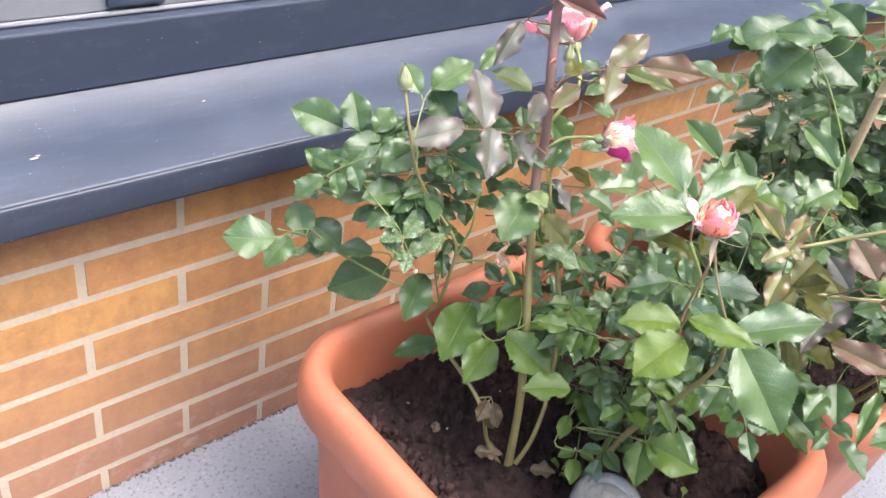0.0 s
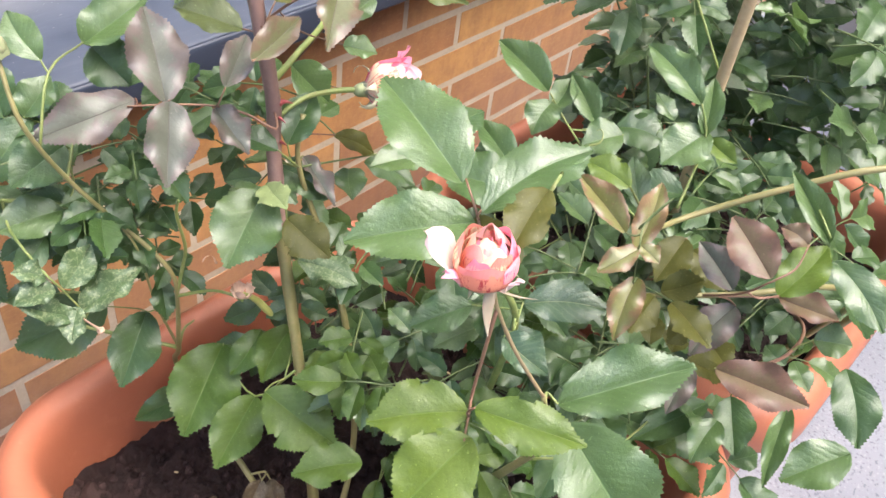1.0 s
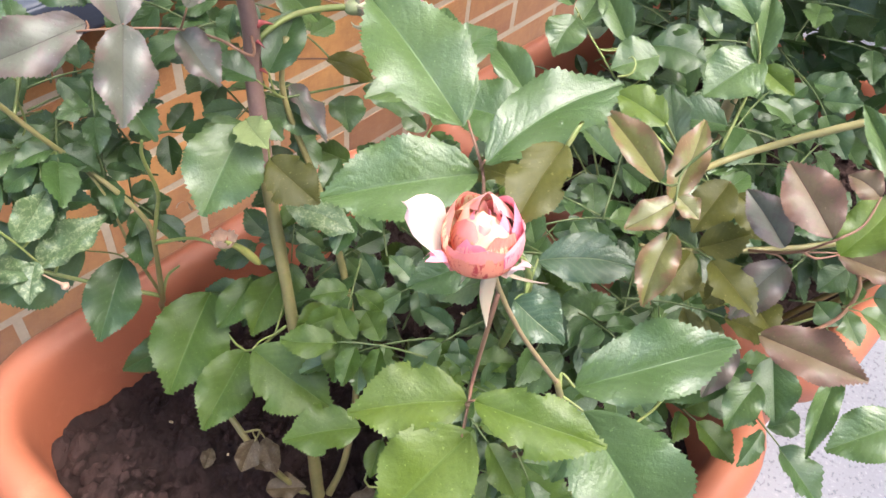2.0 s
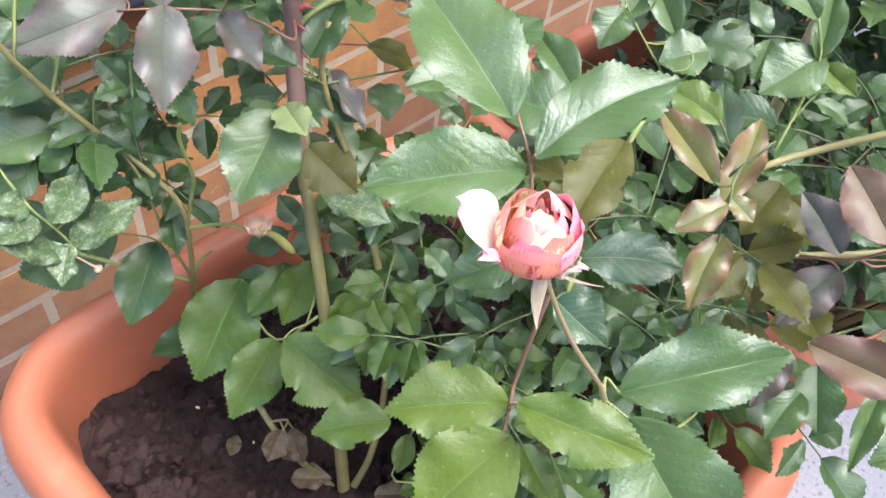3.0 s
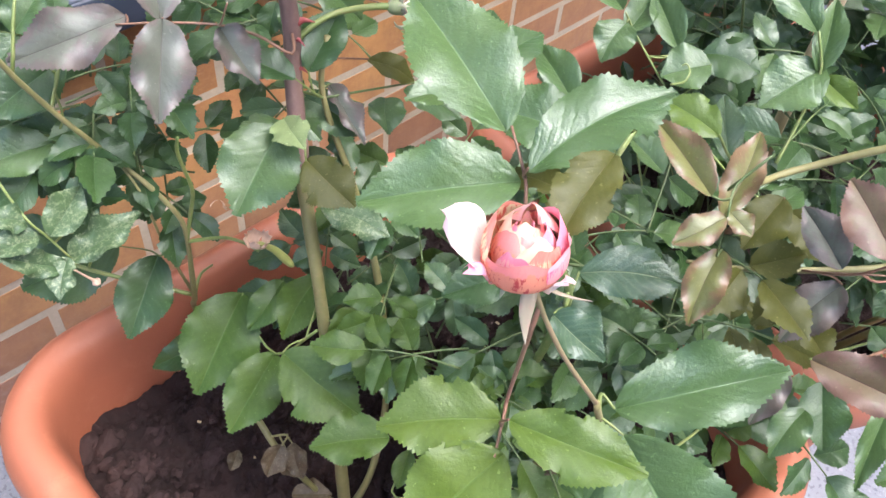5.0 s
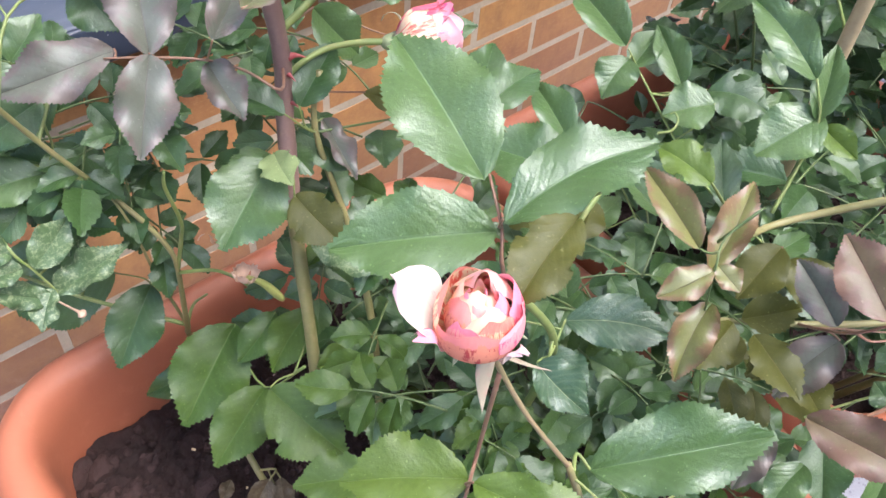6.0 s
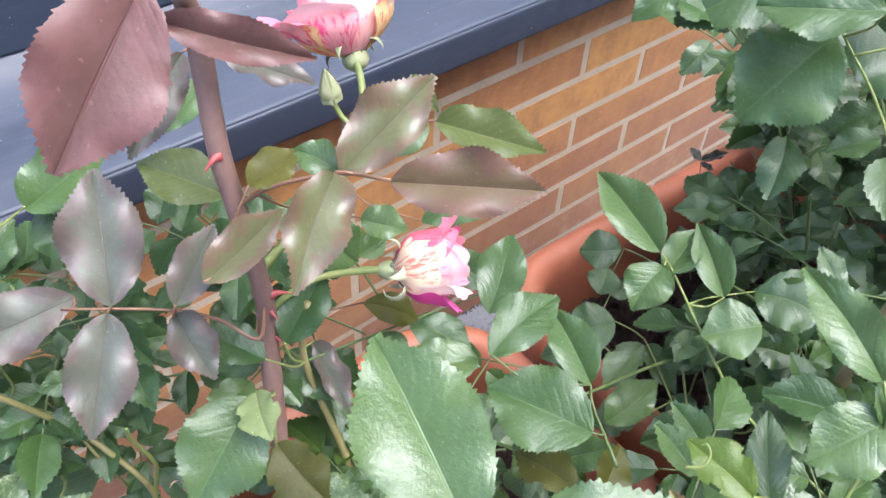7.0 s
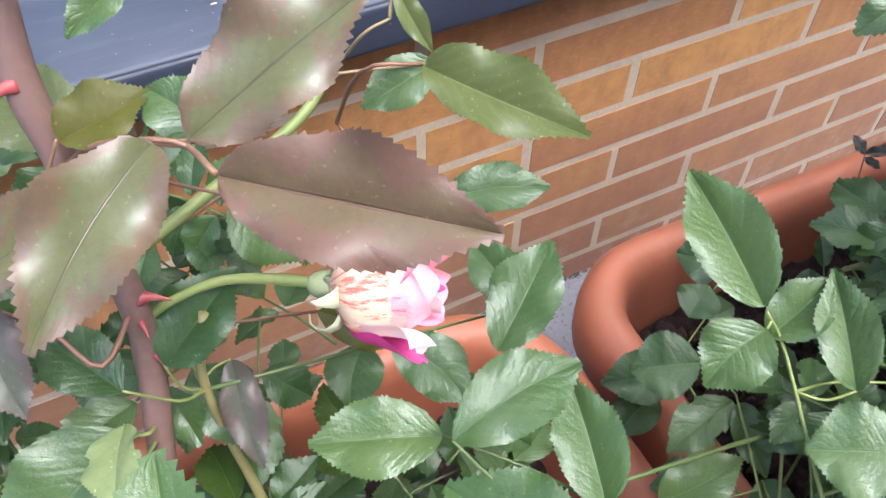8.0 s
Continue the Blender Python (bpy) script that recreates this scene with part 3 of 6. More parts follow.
def planter(x0, y0, x1, y1, radius, label, seed, turn=0.0):
    t = thing("planter", ((x0 + x1) / 2, (y0 + y1) / 2, 0), label, "planter", "planters along the wall")
    bm = bmesh.new()
    k = RIM / 0.385
    add_rings(bm, [rounded(x0, y0, x1, y1, d, radius, z * k if z > 0.1 else z) for d, z in PROFILE], True, False)
    part("tub", bm, TERRACOTTA, t)
    soil = bmesh.new()
    n = 140
    rows = []
    for j in range(n + 1):
        row = []
        for i in range(n + 1):
            x, y = x0 + 0.042 + (x1 - x0 - 0.084) * i / n, y0 + 0.042 + (y1 - y0 - 0.084) * j / n
            cx, cy = min(max(x, x0 + radius), x1 - radius), min(max(y, y0 + radius), y1 - radius)
            away = math.hypot(x - cx, y - cy)
            if away > radius - 0.041:
                x, y = cx + (x - cx) * (radius - 0.041) / away, cy + (y - cy) * (radius - 0.041) / away
            p = Vector((x, y, 0))
            near = min(x - x0, x1 - x, y - y0, y1 - y) - 0.042
            h = SOIL_Z + 0.012 * noise.noise(p * 16 + Vector((seed, 0, 0))) + 0.010 * noise.noise(p * 50) + 0.007 * noise.noise(p * 115) + 0.003 * noise.noise(p * 240) - 0.004 * min(1, near / 0.1)
            row.append(soil.verts.new((x, y, h)))
        rows.append(row)
    for a, b in zip(rows, rows[1:]):
        for i in range(n):
            soil.faces.new((a[i], a[i + 1], b[i + 1], b[i]))
    part("soil", soil, SOIL, t, "dark crumbly potting soil")
    rng = random.Random(seed)

    def lumps(name, n, spot, size, material, label, detail):
        bm = bmesh.new()
        for _ in range(n):
            x, y = spot()
            r = rng.uniform(*size) * (1.7 if rng.random() < 0.15 else 1)
            m = Matrix.Translation((x, y, SOIL_Z + rng.uniform(-0.002, 0.007))) @ Euler((rng.random() * 6, rng.random() * 6, 0)).to_matrix().to_4x4() @ Matrix.Diagonal((r, r * rng.uniform(0.5, 1), r * rng.uniform(0.45, 0.9), 1))
            made = bmesh.ops.create_icosphere(bm, subdivisions=detail, radius=1.0, matrix=m)
            for v in made["verts"]:
                v.co += Vector((1, 1, 1)) * r * 0.4 * noise.noise(v.co * 1.1 / r)
        tagged(part(name, bm, material, t, label, smooth=False), kind="stuff")

    lumps("loose_soil", 1300, lambda: (rng.uniform(x0 + 0.055, x1 - 0.055), rng.uniform(y0 + 0.055, y1 - 0.055)), (0.0016, 0.0046), SOIL, "loose dark soil crumbs", 1)
    lumps("dry_soil", 260, lambda: (x0 + 0.05 + abs(rng.gauss(0, 0.026)), rng.uniform(y0 + 0.09, y1 - 0.05)), (0.003, 0.0085), CLOD, "dry brown clods of soil by the tub's side", 2)
    lumps("bark_litter", 150, lambda: (rng.uniform(x0 + 0.06, x1 - 0.06), rng.uniform(y0 + 0.06, y1 - 0.06)), (0.0010, 0.0030), CLOD, "pale fibres and crumbs in the soil", 1)
    t.matrix_basis = t.matrix_basis @ pose(0, 0, 0, 0, 0, turn)
    return t


RIM, SOIL_Z = 0.385, 0.304
planter(0.118, -0.674, 0.586, -0.208, 0.088, "terracotta plastic planter with rounded rim, filled with soil", 1)
planter(0.595, -0.690, 1.075, -0.213, 0.078, "terracotta plastic planter with rounded rim standing beside its twin", 2, -1.5)

# ---- flowers ----
PETAL_OUT = petal_material("coral_petal", (0.74, 0.29, 0.19), (0.46, 0.06, 0.06), (0.80, 0.30, 0.28), 0.42)
PETAL_ROSE = petal_material("rose_pink_petal", (0.74, 0.15, 0.22), (0.66, 0.08, 0.16), (0.80, 0.30, 0.40), 0.3)
PETAL_MAGENTA = petal_material("deep_magenta_petal", (0.62, 0.06, 0.28), (0.56, 0.04, 0.22), (0.74, 0.14, 0.40), 0.3)
PETAL_IN = petal_material("apricot_petal", (0.90, 0.58, 0.36), (0.80, 0.30, 0.20), (0.92, 0.66, 0.48), 0.25)
PETAL_PINK = petal_material("pink_petal", (0.88, 0.52, 0.50), (0.80, 0.20, 0.30), (0.86, 0.34, 0.46), 0.3)
PETAL_PALE = petal_material("blush_petal", (0.80, 0.69, 0.61), (0.76, 0.42, 0.42), (0.80, 0.56, 0.56), -0.1)
PETAL_HOT = petal_material("magenta_petal", (0.80, 0.30, 0.36), (0.66, 0.04, 0.20), (0.76, 0.10, 0.34), 0.75)
PETAL_ROSY = petal_material("rosy_petal", (0.86, 0.42, 0.44), (0.76, 0.10, 0.24), (0.88, 0.56, 0.60), 0.4)
PETAL_STRIPE = petal_material("striped_petal", (0.90, 0.72, 0.48), (0.74, 0.15, 0.10), (0.82, 0.32, 0.26), 0.62)
PETAL_SOFT = petal_material("soft_striped_petal", (0.91, 0.74, 0.55), (0.76, 0.18, 0.17), (0.86, 0.38, 0.48), 0.42)
PETAL_CREAM = petal_material("cream_white_petal", (0.84, 0.66, 0.47), (0.76, 0.20, 0.16), (0.84, 0.48, 0.46), 0.38)
PETAL_BLOTCH = petal_material("blotched_petal", (0.90, 0.66, 0.34), (0.78, 0.18, 0.12), (0.86, 0.30, 0.44), 0.5)
SEPAL = stem_material("sepal_green", (0.20, 0.25, 0.12), (0.33, 0.34, 0.20), (0.40, 0.34, 0.24))
CUP = stem_material("pale_sepal", (0.36, 0.38, 0.24), (0.50, 0.49, 0.36), (0.52, 0.46, 0.36))
WILTED = plain("wilted_petal", (0.47, 0.32, 0.23), 0.7, 0, 0.35, 260, 0.4)
LEAFHIP = stem_material("unripe_hip", (0.20, 0.24, 0.06), (0.32, 0.33, 0.10), (0.40, 0.30, 0.12))


def petal(bm, uvl, m, turn, half, radius, height, close, flare, rng, lift=0.0, lean=0.0, bowl=0.62, ruffle=0.0):
    """One cupped petal: a sheet wrapped round the flower's axis, narrow at its foot, its lip rolled by flare."""
    n, k = 12, 14
    grid = []
    wob = rng.uniform(0, 6)
    loose = lean > 0.3 or half < 0.4
    corner = 0.05 if loose else 0.10
    for j in range(k + 1):
        v = j / k
        r = radius * (0.18 + 0.82 * math.sin(min(v / bowl, 1) * math.pi / 2) ** 0.8)
        if v > 0.62:
            r *= 1 + (close - 1) * ((v - 0.62) / 0.38) ** 1.5
        roll = max(0.0, (v - 0.74) / 0.26)
        r += flare * radius * roll ** 2
        taper = math.sqrt(max(0.02, 1 - (max(0, v - 0.45) / 0.55) ** 2.2)) if loose else 1 - 0.22 * max(0, (v - 0.6) / 0.4) ** 2.2
        row = []
        for i in range(n + 1):
            u = i / n * 2 - 1
            a = turn + u * half * (0.45 + 0.55 * math.sin(min(1, v * 1.5) * math.pi / 2)) * taper
            rr = r * (1 + 0.05 * math.sin(3 * u + wob + 2 * v) * v + 0.015 * math.sin(9 * u + wob * 2) * roll) + lean * radius * v * v + ruffle * radius * roll * math.sin(6.5 * u + 3 * wob)
            h = height * (v * (1 - 0.12 * u * u * v - corner * abs(u) ** 2.5 * v ** 3) - 0.10 * flare * roll ** 3) + lift + 0.025 * height * math.sin(5 * u + wob) * v
            vert = bm.verts.new(m @ Vector((rr * math.cos(a), rr * math.sin(a), h)))
            row.append((vert, (0.5 + u / 2, v)))
        grid.append(row)
    for a, b in zip(grid, grid[1:]):
        for i in range(n):
            quad = (a[i], a[i + 1], b[i + 1], b[i])
            f = bm.faces.new([q[0] for q in quad])
            for loop, q in zip(f.loops, quad):
                loop[uvl].uv = q[1]


def sepal(m, turn, length, width, bend, radius):
    bm = bmesh.new()
    rows = []
    for j in range(9):
        v = j / 8
        a = bend * v
        w = width * (1 - v) ** 0.8 * (0.6 + 0.4 * math.sin(v * 3))
        out, up = radius + length * (1 - math.cos(a)) / bend, length * math.sin(a) / bend
        side = Vector((-math.sin(turn), math.cos(turn), 0))
        mid = Vector((math.cos(turn) * out, math.sin(turn) * out, up))
        rows.append([bm.verts.new(m @ (mid + side * w * u + Vector((0, 0, -0.25 * w * abs(u))))) for u in (-1, -0.4, 0.4, 1)])
    for a, b in zip(rows, rows[1:]):
        for i in range(3):
            bm.faces.new((a[i], a[i + 1], b[i + 1], b[i]))
    extra = bmesh.ops.extrude_face_region(bm, geom=bm.faces[:])
    bmesh.ops.translate(bm, vec=m.to_3x3() @ Vector((0, 0, -0.0006)), verts=[g for g in extra["geom"] if isinstance(g, bmesh.types.BMVert)])
    return bm


def rose(bush, centre, axis, radius, height, plan, seed, sepals, label, bowl=0.62, ruffle=0.0, cup=None):
    """A half-open rose under its bush: plan rows are turn, half-angle, radius, height, close, flare, lean, material (degrees and shares)."""
    rng = random.Random(seed)
    z = Vector(axis).normalized()
    x = Vector((0.31, 0.17, 0.93)).cross(z).normalized()
    m = Matrix.Translation(centre) @ Matrix((x, z.cross(x), z)).transposed().to_4x4() @ Matrix.Translation((0, 0, -height * 0.5))
    core = bmesh.new()
    bmesh.ops.create_uvsphere(core, u_segments=14, v_segments=10, radius=1.0, matrix=m @ Matrix.Translation((0, 0, -height * 0.06)) @ Matrix.Diagonal((radius * 0.30, radius * 0.30, height * 0.17, 1)))
    flower = tagged(part("rose_flower", core, SEPAL, bush, label, at=centre))
    for turn, half, r, h, close, flare, lean, mat in plan:
        bm = bmesh.new()
        uvl = bm.loops.layers.uv.new("UVMap")
        petal(bm, uvl, m, radians(turn), radians(half), radius * r, height * h, close, flare, rng, 0.0, lean, bowl, ruffle)
        part("petal", bm, mat, flower, at=centre)
    for turn, length, width, bend in sepals:
        part("sepal", sepal(m, radians(turn), length, width, radians(bend), radius * 0.25), cup or SEPAL, flower, at=centre)
    return flower


# ---- rose bushes: canes ----
GROUP = "rose bushes in the planters"
front = thing("rose_bush", (0.34, -0.50, 0.32), "rose bush with glossy leaves and a coral half-open rose", "rose bush", GROUP)
back = thing("rose_bush", (0.288, -0.436, 0.315), "rose bush with thorny brown cane and bronze young leaves", "rose bush", GROUP)
left = thing("rose_bush", (0.29, -0.40, 0.315), "low rose bush with mottled leaves and a green bud", "rose bush", GROUP)
shoot = thing("rose_bush", (0.68, -0.56, 0.315), "rose bush with amber and purple young shoots", "rose bush", GROUP)
right = thing("rose_bush", (0.74, -0.44, 0.315), "dense rose bush with fresh green leaves tied to a cane", "rose bush", GROUP)


def cane(bush, material, *points, sides=9):
    CANES.setdefault(bush, []).extend(smooth_path(points, 7))
    return part("cane", tube(points, sides, 7, 0.10), material, bush, at=points[0][:3])


def thorn(parent, at, way, size=0.006):
    """A hooked thorn on a broad oval foot."""
    at, way = Vector(at), Vector(way).normalized()
    hook = at + way * size + Vector((0, 0, -size * 0.35))
    return part("thorn", tube([(*(at - way * 0.0015), size * 0.36), (*(at + way * size * 0.3), size * 0.17), (*hook, size * 0.03)], 7, 4), THORN, parent, at=at)


cane(back, OLIVECANE, (0.288, -0.436, 0.292, 0.0048), (0.294, -0.420, 0.40, 0.0043), (0.309, -0.390, 0.48, 0.0041), (0.323, -0.360, 0.55, 0.0043), (0.329, -0.349, 0.577, 0.0045), sides=12)
main = cane(back, CANE, (0.3255, -0.356, 0.562, 0.0044), (0.329, -0.349, 0.577, 0.0050), (0.338, -0.334, 0.615, 0.0050), (0.341, -0.331, 0.65, 0.0050), (0.339, -0.323, 0.70, 0.0049), (0.338, -0.318, 0.73, 0.0048), (0.343, -0.306, 0.774, 0.0046), (0.335, -0.315, 0.800, 0.0036), (0.322, -0.325, 0.815, 0.0022), sides=12)
for at, way, size in (((0.3445, -0.334, 0.649), (0.9, -0.35, 0.1), 0.0085), ((0.341, -0.3355, 0.640), (0.1, -1, 0.15), 0.0065), ((0.335, -0.322, 0.728), (-0.9, -0.3, 0), 0.0075), ((0.341, -0.337, 0.622), (0.3, -0.9, 0.1), 0.0055), ((0.331, -0.351, 0.556), (0.9, -0.2, 0), 0.006), ((0.342, -0.3105, 0.757), (-0.2, -0.9, 0.1), 0.005)):
    thorn(main, at, way, size)
cane(back, OLIVECANE, (0.290, -0.436, 0.292, 0.0030), (0.310, -0.440, 0.345, 0.0026), (0.335, -0.425, 0.40, 0.0024), (0.35, -0.40, 0.47, 0.0026), (0.357, -0.37, 0.53, 0.0022), (0.352, -0.343, 0.60, 0.0018), (0.360, -0.338, 0.636, 0.0018))
cane(back, SHOOT, (0.340, -0.331, 0.634, 0.0018), (0.354, -0.333, 0.642, 0.0017), (0.369, -0.336, 0.646, 0.0018), (0.385, -0.3450, 0.6480, 0.0019), (0.3995, -0.3543, 0.6476, 0.0021))
cane(back, SHOOT, (0.341, -0.328, 0.660, 0.0024), (0.375, -0.315, 0.665, 0.0022), (0.418, -0.297, 0.672, 0.0020), (0.440, -0.274, 0.690, 0.0019), (0.450, -0.247, 0.709, 0.0024))
cane(back, SHOOT, (0.428, -0.292, 0.678, 0.0016), (0.422, -0.281, 0.686, 0.0014), (0.420, -0.275, 0.696, 0.0016))
cane(left, OLIVECANE, (0.289, -0.428, 0.292, 0.0024), (0.2719, -0.4100, 0.3327, 0.0023), (0.2561, -0.3950, 0.3937, 0.0022), (0.2735, -0.290, 0.409, 0.0020), (0.2668, -0.305, 0.4526, 0.0020), (0.2655, -0.315, 0.5174, 0.0016), (0.263, -0.315, 0.5391, 0.0016), (0.2556, -0.305, 0.5582, 0.0016), (0.245, -0.292, 0.577, 0.0015), (0.222, -0.285, 0.62, 0.0015), (0.203, -0.288, 0.668, 0.0014), (0.206, -0.271, 0.700, 0.0014))
flower_twig = ((0.2655, -0.315, 0.515, 0.0013), (0.2776, -0.335, 0.5265, 0.0011), (0.283, -0.350, 0.531, 0.0011), (0.2875, -0.360, 0.529, 0.0016))
part("cane", tube(flower_twig, 8, 6), SHOOT, left, at=flower_twig[0][:3])
cane(left, OLIVECANE, (0.2668, -0.305, 0.4526, 0.0012), (0.2584, -0.297, 0.5006, 0.0010), (0.2497, -0.302, 0.5563, 0.0008), (0.246, -0.293, 0.574, 0.0008))
cane(left, SHOOT, (0.2655, -0.315, 0.5174, 0.0014), (0.2695, -0.320, 0.5445, 0.0013), (0.270, -0.325, 0.5642, 0.0012), (0.2635, -0.330, 0.5972, 0.0011), (0.2628, -0.335, 0.6128, 0.0009))
cane(left, SHOOT, (0.2668, -0.305, 0.4526, 0.0014), (0.276, -0.300, 0.462, 0.0011), (0.290, -0.292, 0.455, 0.0008))
cane(left, SHOOT, (0.245, -0.289, 0.581, 0.0018), (0.215, -0.25, 0.585, 0.0016), (0.185, -0.215, 0.578, 0.0013), (0.165, -0.195, 0.56, 0.0011))
cane(left, SHOOT, (0.2668, -0.305, 0.4526, 0.0016), (0.22, -0.26, 0.475, 0.0014), (0.17, -0.205, 0.505, 0.0012), (0.135, -0.19, 0.52, 0.0010))
cane(front, OLIVECANE, (0.345, -0.500, 0.292, 0.0040), (0.342, -0.520, 0.40, 0.0034), (0.326, -0.560, 0.50, 0.0027), (0.306, -0.588, 0.580, 0.0019), (0.290, -0.586, 0.630, 0.0014))
cane(front, TANSTALK, (0.2905, -0.5865, 0.628, 0.0010), (0.274, -0.574, 0.664, 0.0009), (0.263, -0.566, 0.694, 0.0010), (0.259, -0.564, 0.708, 0.0018))
cane(front, SHOOT, (0.345, -0.500, 0.292, 0.0040), (0.37, -0.50, 0.42, 0.0032), (0.372, -0.515, 0.52, 0.0026), (0.350, -0.530, 0.60, 0.0020), (0.318, -0.520, 0.655, 0.0017))
cane(shoot, OLIVECANE, (0.68, -0.60, 0.292, 0.0032), (0.67, -0.66, 0.45, 0.0030), (0.63, -0.695, 0.60, 0.0027), (0.575, -0.690, 0.685, 0.0024), (0.527, -0.647, 0.686, 0.0022), (0.500, -0.606, 0.660, 0.0021), (0.471, -0.570, 0.634, 0.0019), (0.440, -0.562, 0.636, 0.0016), (0.405, -0.563, 0.655, 0.0011))
cane(shoot, OLIVECANE, (0.67, -0.60, 0.320, 0.0029), (0.65, -0.65, 0.46, 0.0026), (0.57, -0.67, 0.57, 0.0022), (0.510, -0.650, 0.604, 0.0020), (0.459, -0.615, 0.606, 0.0018), (0.415, -0.578, 0.608, 0.0014), (0.385, -0.566, 0.625, 0.0009))
cane(shoot, REDSTALK, (0.64, -0.62, 0.48, 0.0017), (0.56, -0.65, 0.53, 0.0014), (0.49, -0.655, 0.56, 0.0012), (0.43, -0.645, 0.585, 0.0009))
for x, y, top, lx, ly in ((0.74, -0.44, 0.63, 0.64, -0.44), (0.76, -0.43, 0.62, 0.70, -0.38), (0.73, -0.45, 0.60, 0.57, -0.43), (0.77, -0.45, 0.58, 0.80, -0.46), (0.72, -0.46, 0.58, 0.50, -0.53), (0.78, -0.42, 0.54, 0.84, -0.44), (0.70, -0.42, 0.54, 0.48, -0.42)):
    cane(right, DIMSTALK, (x, y, 0.292, 0.0026), (x * 0.85 + lx * 0.15, y * 0.85 + ly * 0.15, 0.42, 0.0020), (x * 0.5 + lx * 0.5, y * 0.5 + ly * 0.5, (0.42 + top) / 2 + 0.01, 0.0013), (lx, ly, top, 0.0009))

stake = thing("bamboo_stake", (0.69, -0.50, 0.31), "thin pale bamboo cane supporting the rose", "plant stake")
part("pole", tube([(0.66, -0.500, 0.29, 0.0046), (0.625, -0.510, 0.50, 0.0045), (0.5946, -0.5183, 0.6655, 0.0044), (0.567, -0.526, 0.82, 0.0043)], 10, 6), BAMBOO, stake)
for zz in (0.45, 0.60, 0.74):
    k = (zz - 0.31) / 0.51
    part("node_ring", tube([(0.66 - 0.093 * k, -0.5 - 0.026 * k, zz - 0.003, 0.0045), (0.66 - 0.0935 * k, -0.5 - 0.026 * k, zz, 0.0053), (0.66 - 0.094 * k, -0.5 - 0.026 * k, zz + 0.003, 0.0045)], 10, 3), BAMBOO, stake)

# ---- the roses and buds ----
FRONT = 279
CORAL = [
    (FRONT + 6, 74, 1.0, 0.74, 0.93, 0.0, 0.0, PETAL_OUT), (FRONT + 128, 66, 0.97, 0.98, 0.62, 0.08, 0.0, PETAL_ROSE), (FRONT - 118, 70, 1.0, 0.97, 0.68, 0.05, 0.0, PETAL_STRIPE), (FRONT + 80, 42, 1.01, 0.90, 0.84, 0.10, 0.0, PETAL_ROSY),
    (FRONT - 86, 40, 1.03, 0.98, 1.0, 0.06, 0.74, PETAL_PALE), (FRONT - 52, 15, 1.02, 0.60, 1.0, 0.4, 0.02, PETAL_PINK), (FRONT + 62, 17, 1.03, 0.50, 1.0, 0.3, 0.02, PETAL_PALE),
    (FRONT - 8, 32, 0.88, 0.90, 0.84, 0.16, 0.0, PETAL_PINK), (FRONT + 44, 42, 0.88, 0.92, 0.78, 0.12, 0.0, PETAL_STRIPE),
    (FRONT + 176, 70, 0.84, 1.10, 0.30, 0.0, 0.0, PETAL_CREAM)]
CORAL.append((FRONT, 180, 0.66, 0.97, 0.10, 0.0, 0.0, PETAL_IN))
for k in range(12):
    turn = 137.5 * k + 40
    CORAL.append((FRONT + turn, 60, 0.86 - 0.058 * k, 0.96 - 0.06 * math.cos(radians(turn)), 0.52, 0.05, 0.0, (PETAL_IN, PETAL_CREAM, PETAL_OUT, PETAL_PINK)[k % 4]))
FACE, HANG, CROWN = 150, 240, 60
STRIPED = [
    (FACE + 8, 76, 1.0, 0.80, 0.86, 0.04, 0.0, PETAL_CREAM), (CROWN + 4, 60, 1.02, 0.92, 0.90, 0.10, 0.0, PETAL_ROSE), (FACE + 180, 66, 1.0, 0.86, 0.90, 0.08, 0.0, PETAL_PINK), (HANG - 4, 46, 1.01, 0.72, 0.95, 0.06, 0.0, PETAL_SOFT),
    (HANG + 10, 56, 1.08, 0.84, 1.0, 0.04, 0.40, PETAL_MAGENTA), (HANG - 40, 13, 1.02, 1.02, 1.0, 0.3, 0.12, PETAL_PALE), (CROWN + 24, 26, 1.04, 1.0, 1.0, 0.30, 0.05, PETAL_ROSE),
    (FACE + 18, 50, 0.90, 0.98, 0.88, 0.26, 0.0, PETAL_ROSY), (FACE - 44, 44, 0.88, 0.96, 0.90, 0.30, 0.0, PETAL_PINK), (CROWN - 10, 54, 0.88, 1.02, 0.88, 0.24, 0.0, PETAL_HOT), (HANG + 70, 60, 0.86, 1.0, 0.86, 0.20, 0.0, PETAL_PINK),
    (FACE, 60, 0.76, 1.04, 0.86, 0.26, 0.0, PETAL_ROSY), (FACE + 120, 60, 0.74, 1.04, 0.84, 0.24, 0.0, PETAL_PINK), (FACE + 240, 60, 0.72, 1.05, 0.84, 0.22, 0.0, PETAL_PINK),
    (FACE + 60, 80, 0.56, 1.05, 0.80, 0.16, 0.0, PETAL_ROSY), (FACE + 200, 90, 0.40, 1.05, 0.75, 0.14, 0.0, PETAL_SOFT), (FACE + 20, 120, 0.22, 1.03, 0.7, 0.1, 0.0, PETAL_HOT)]
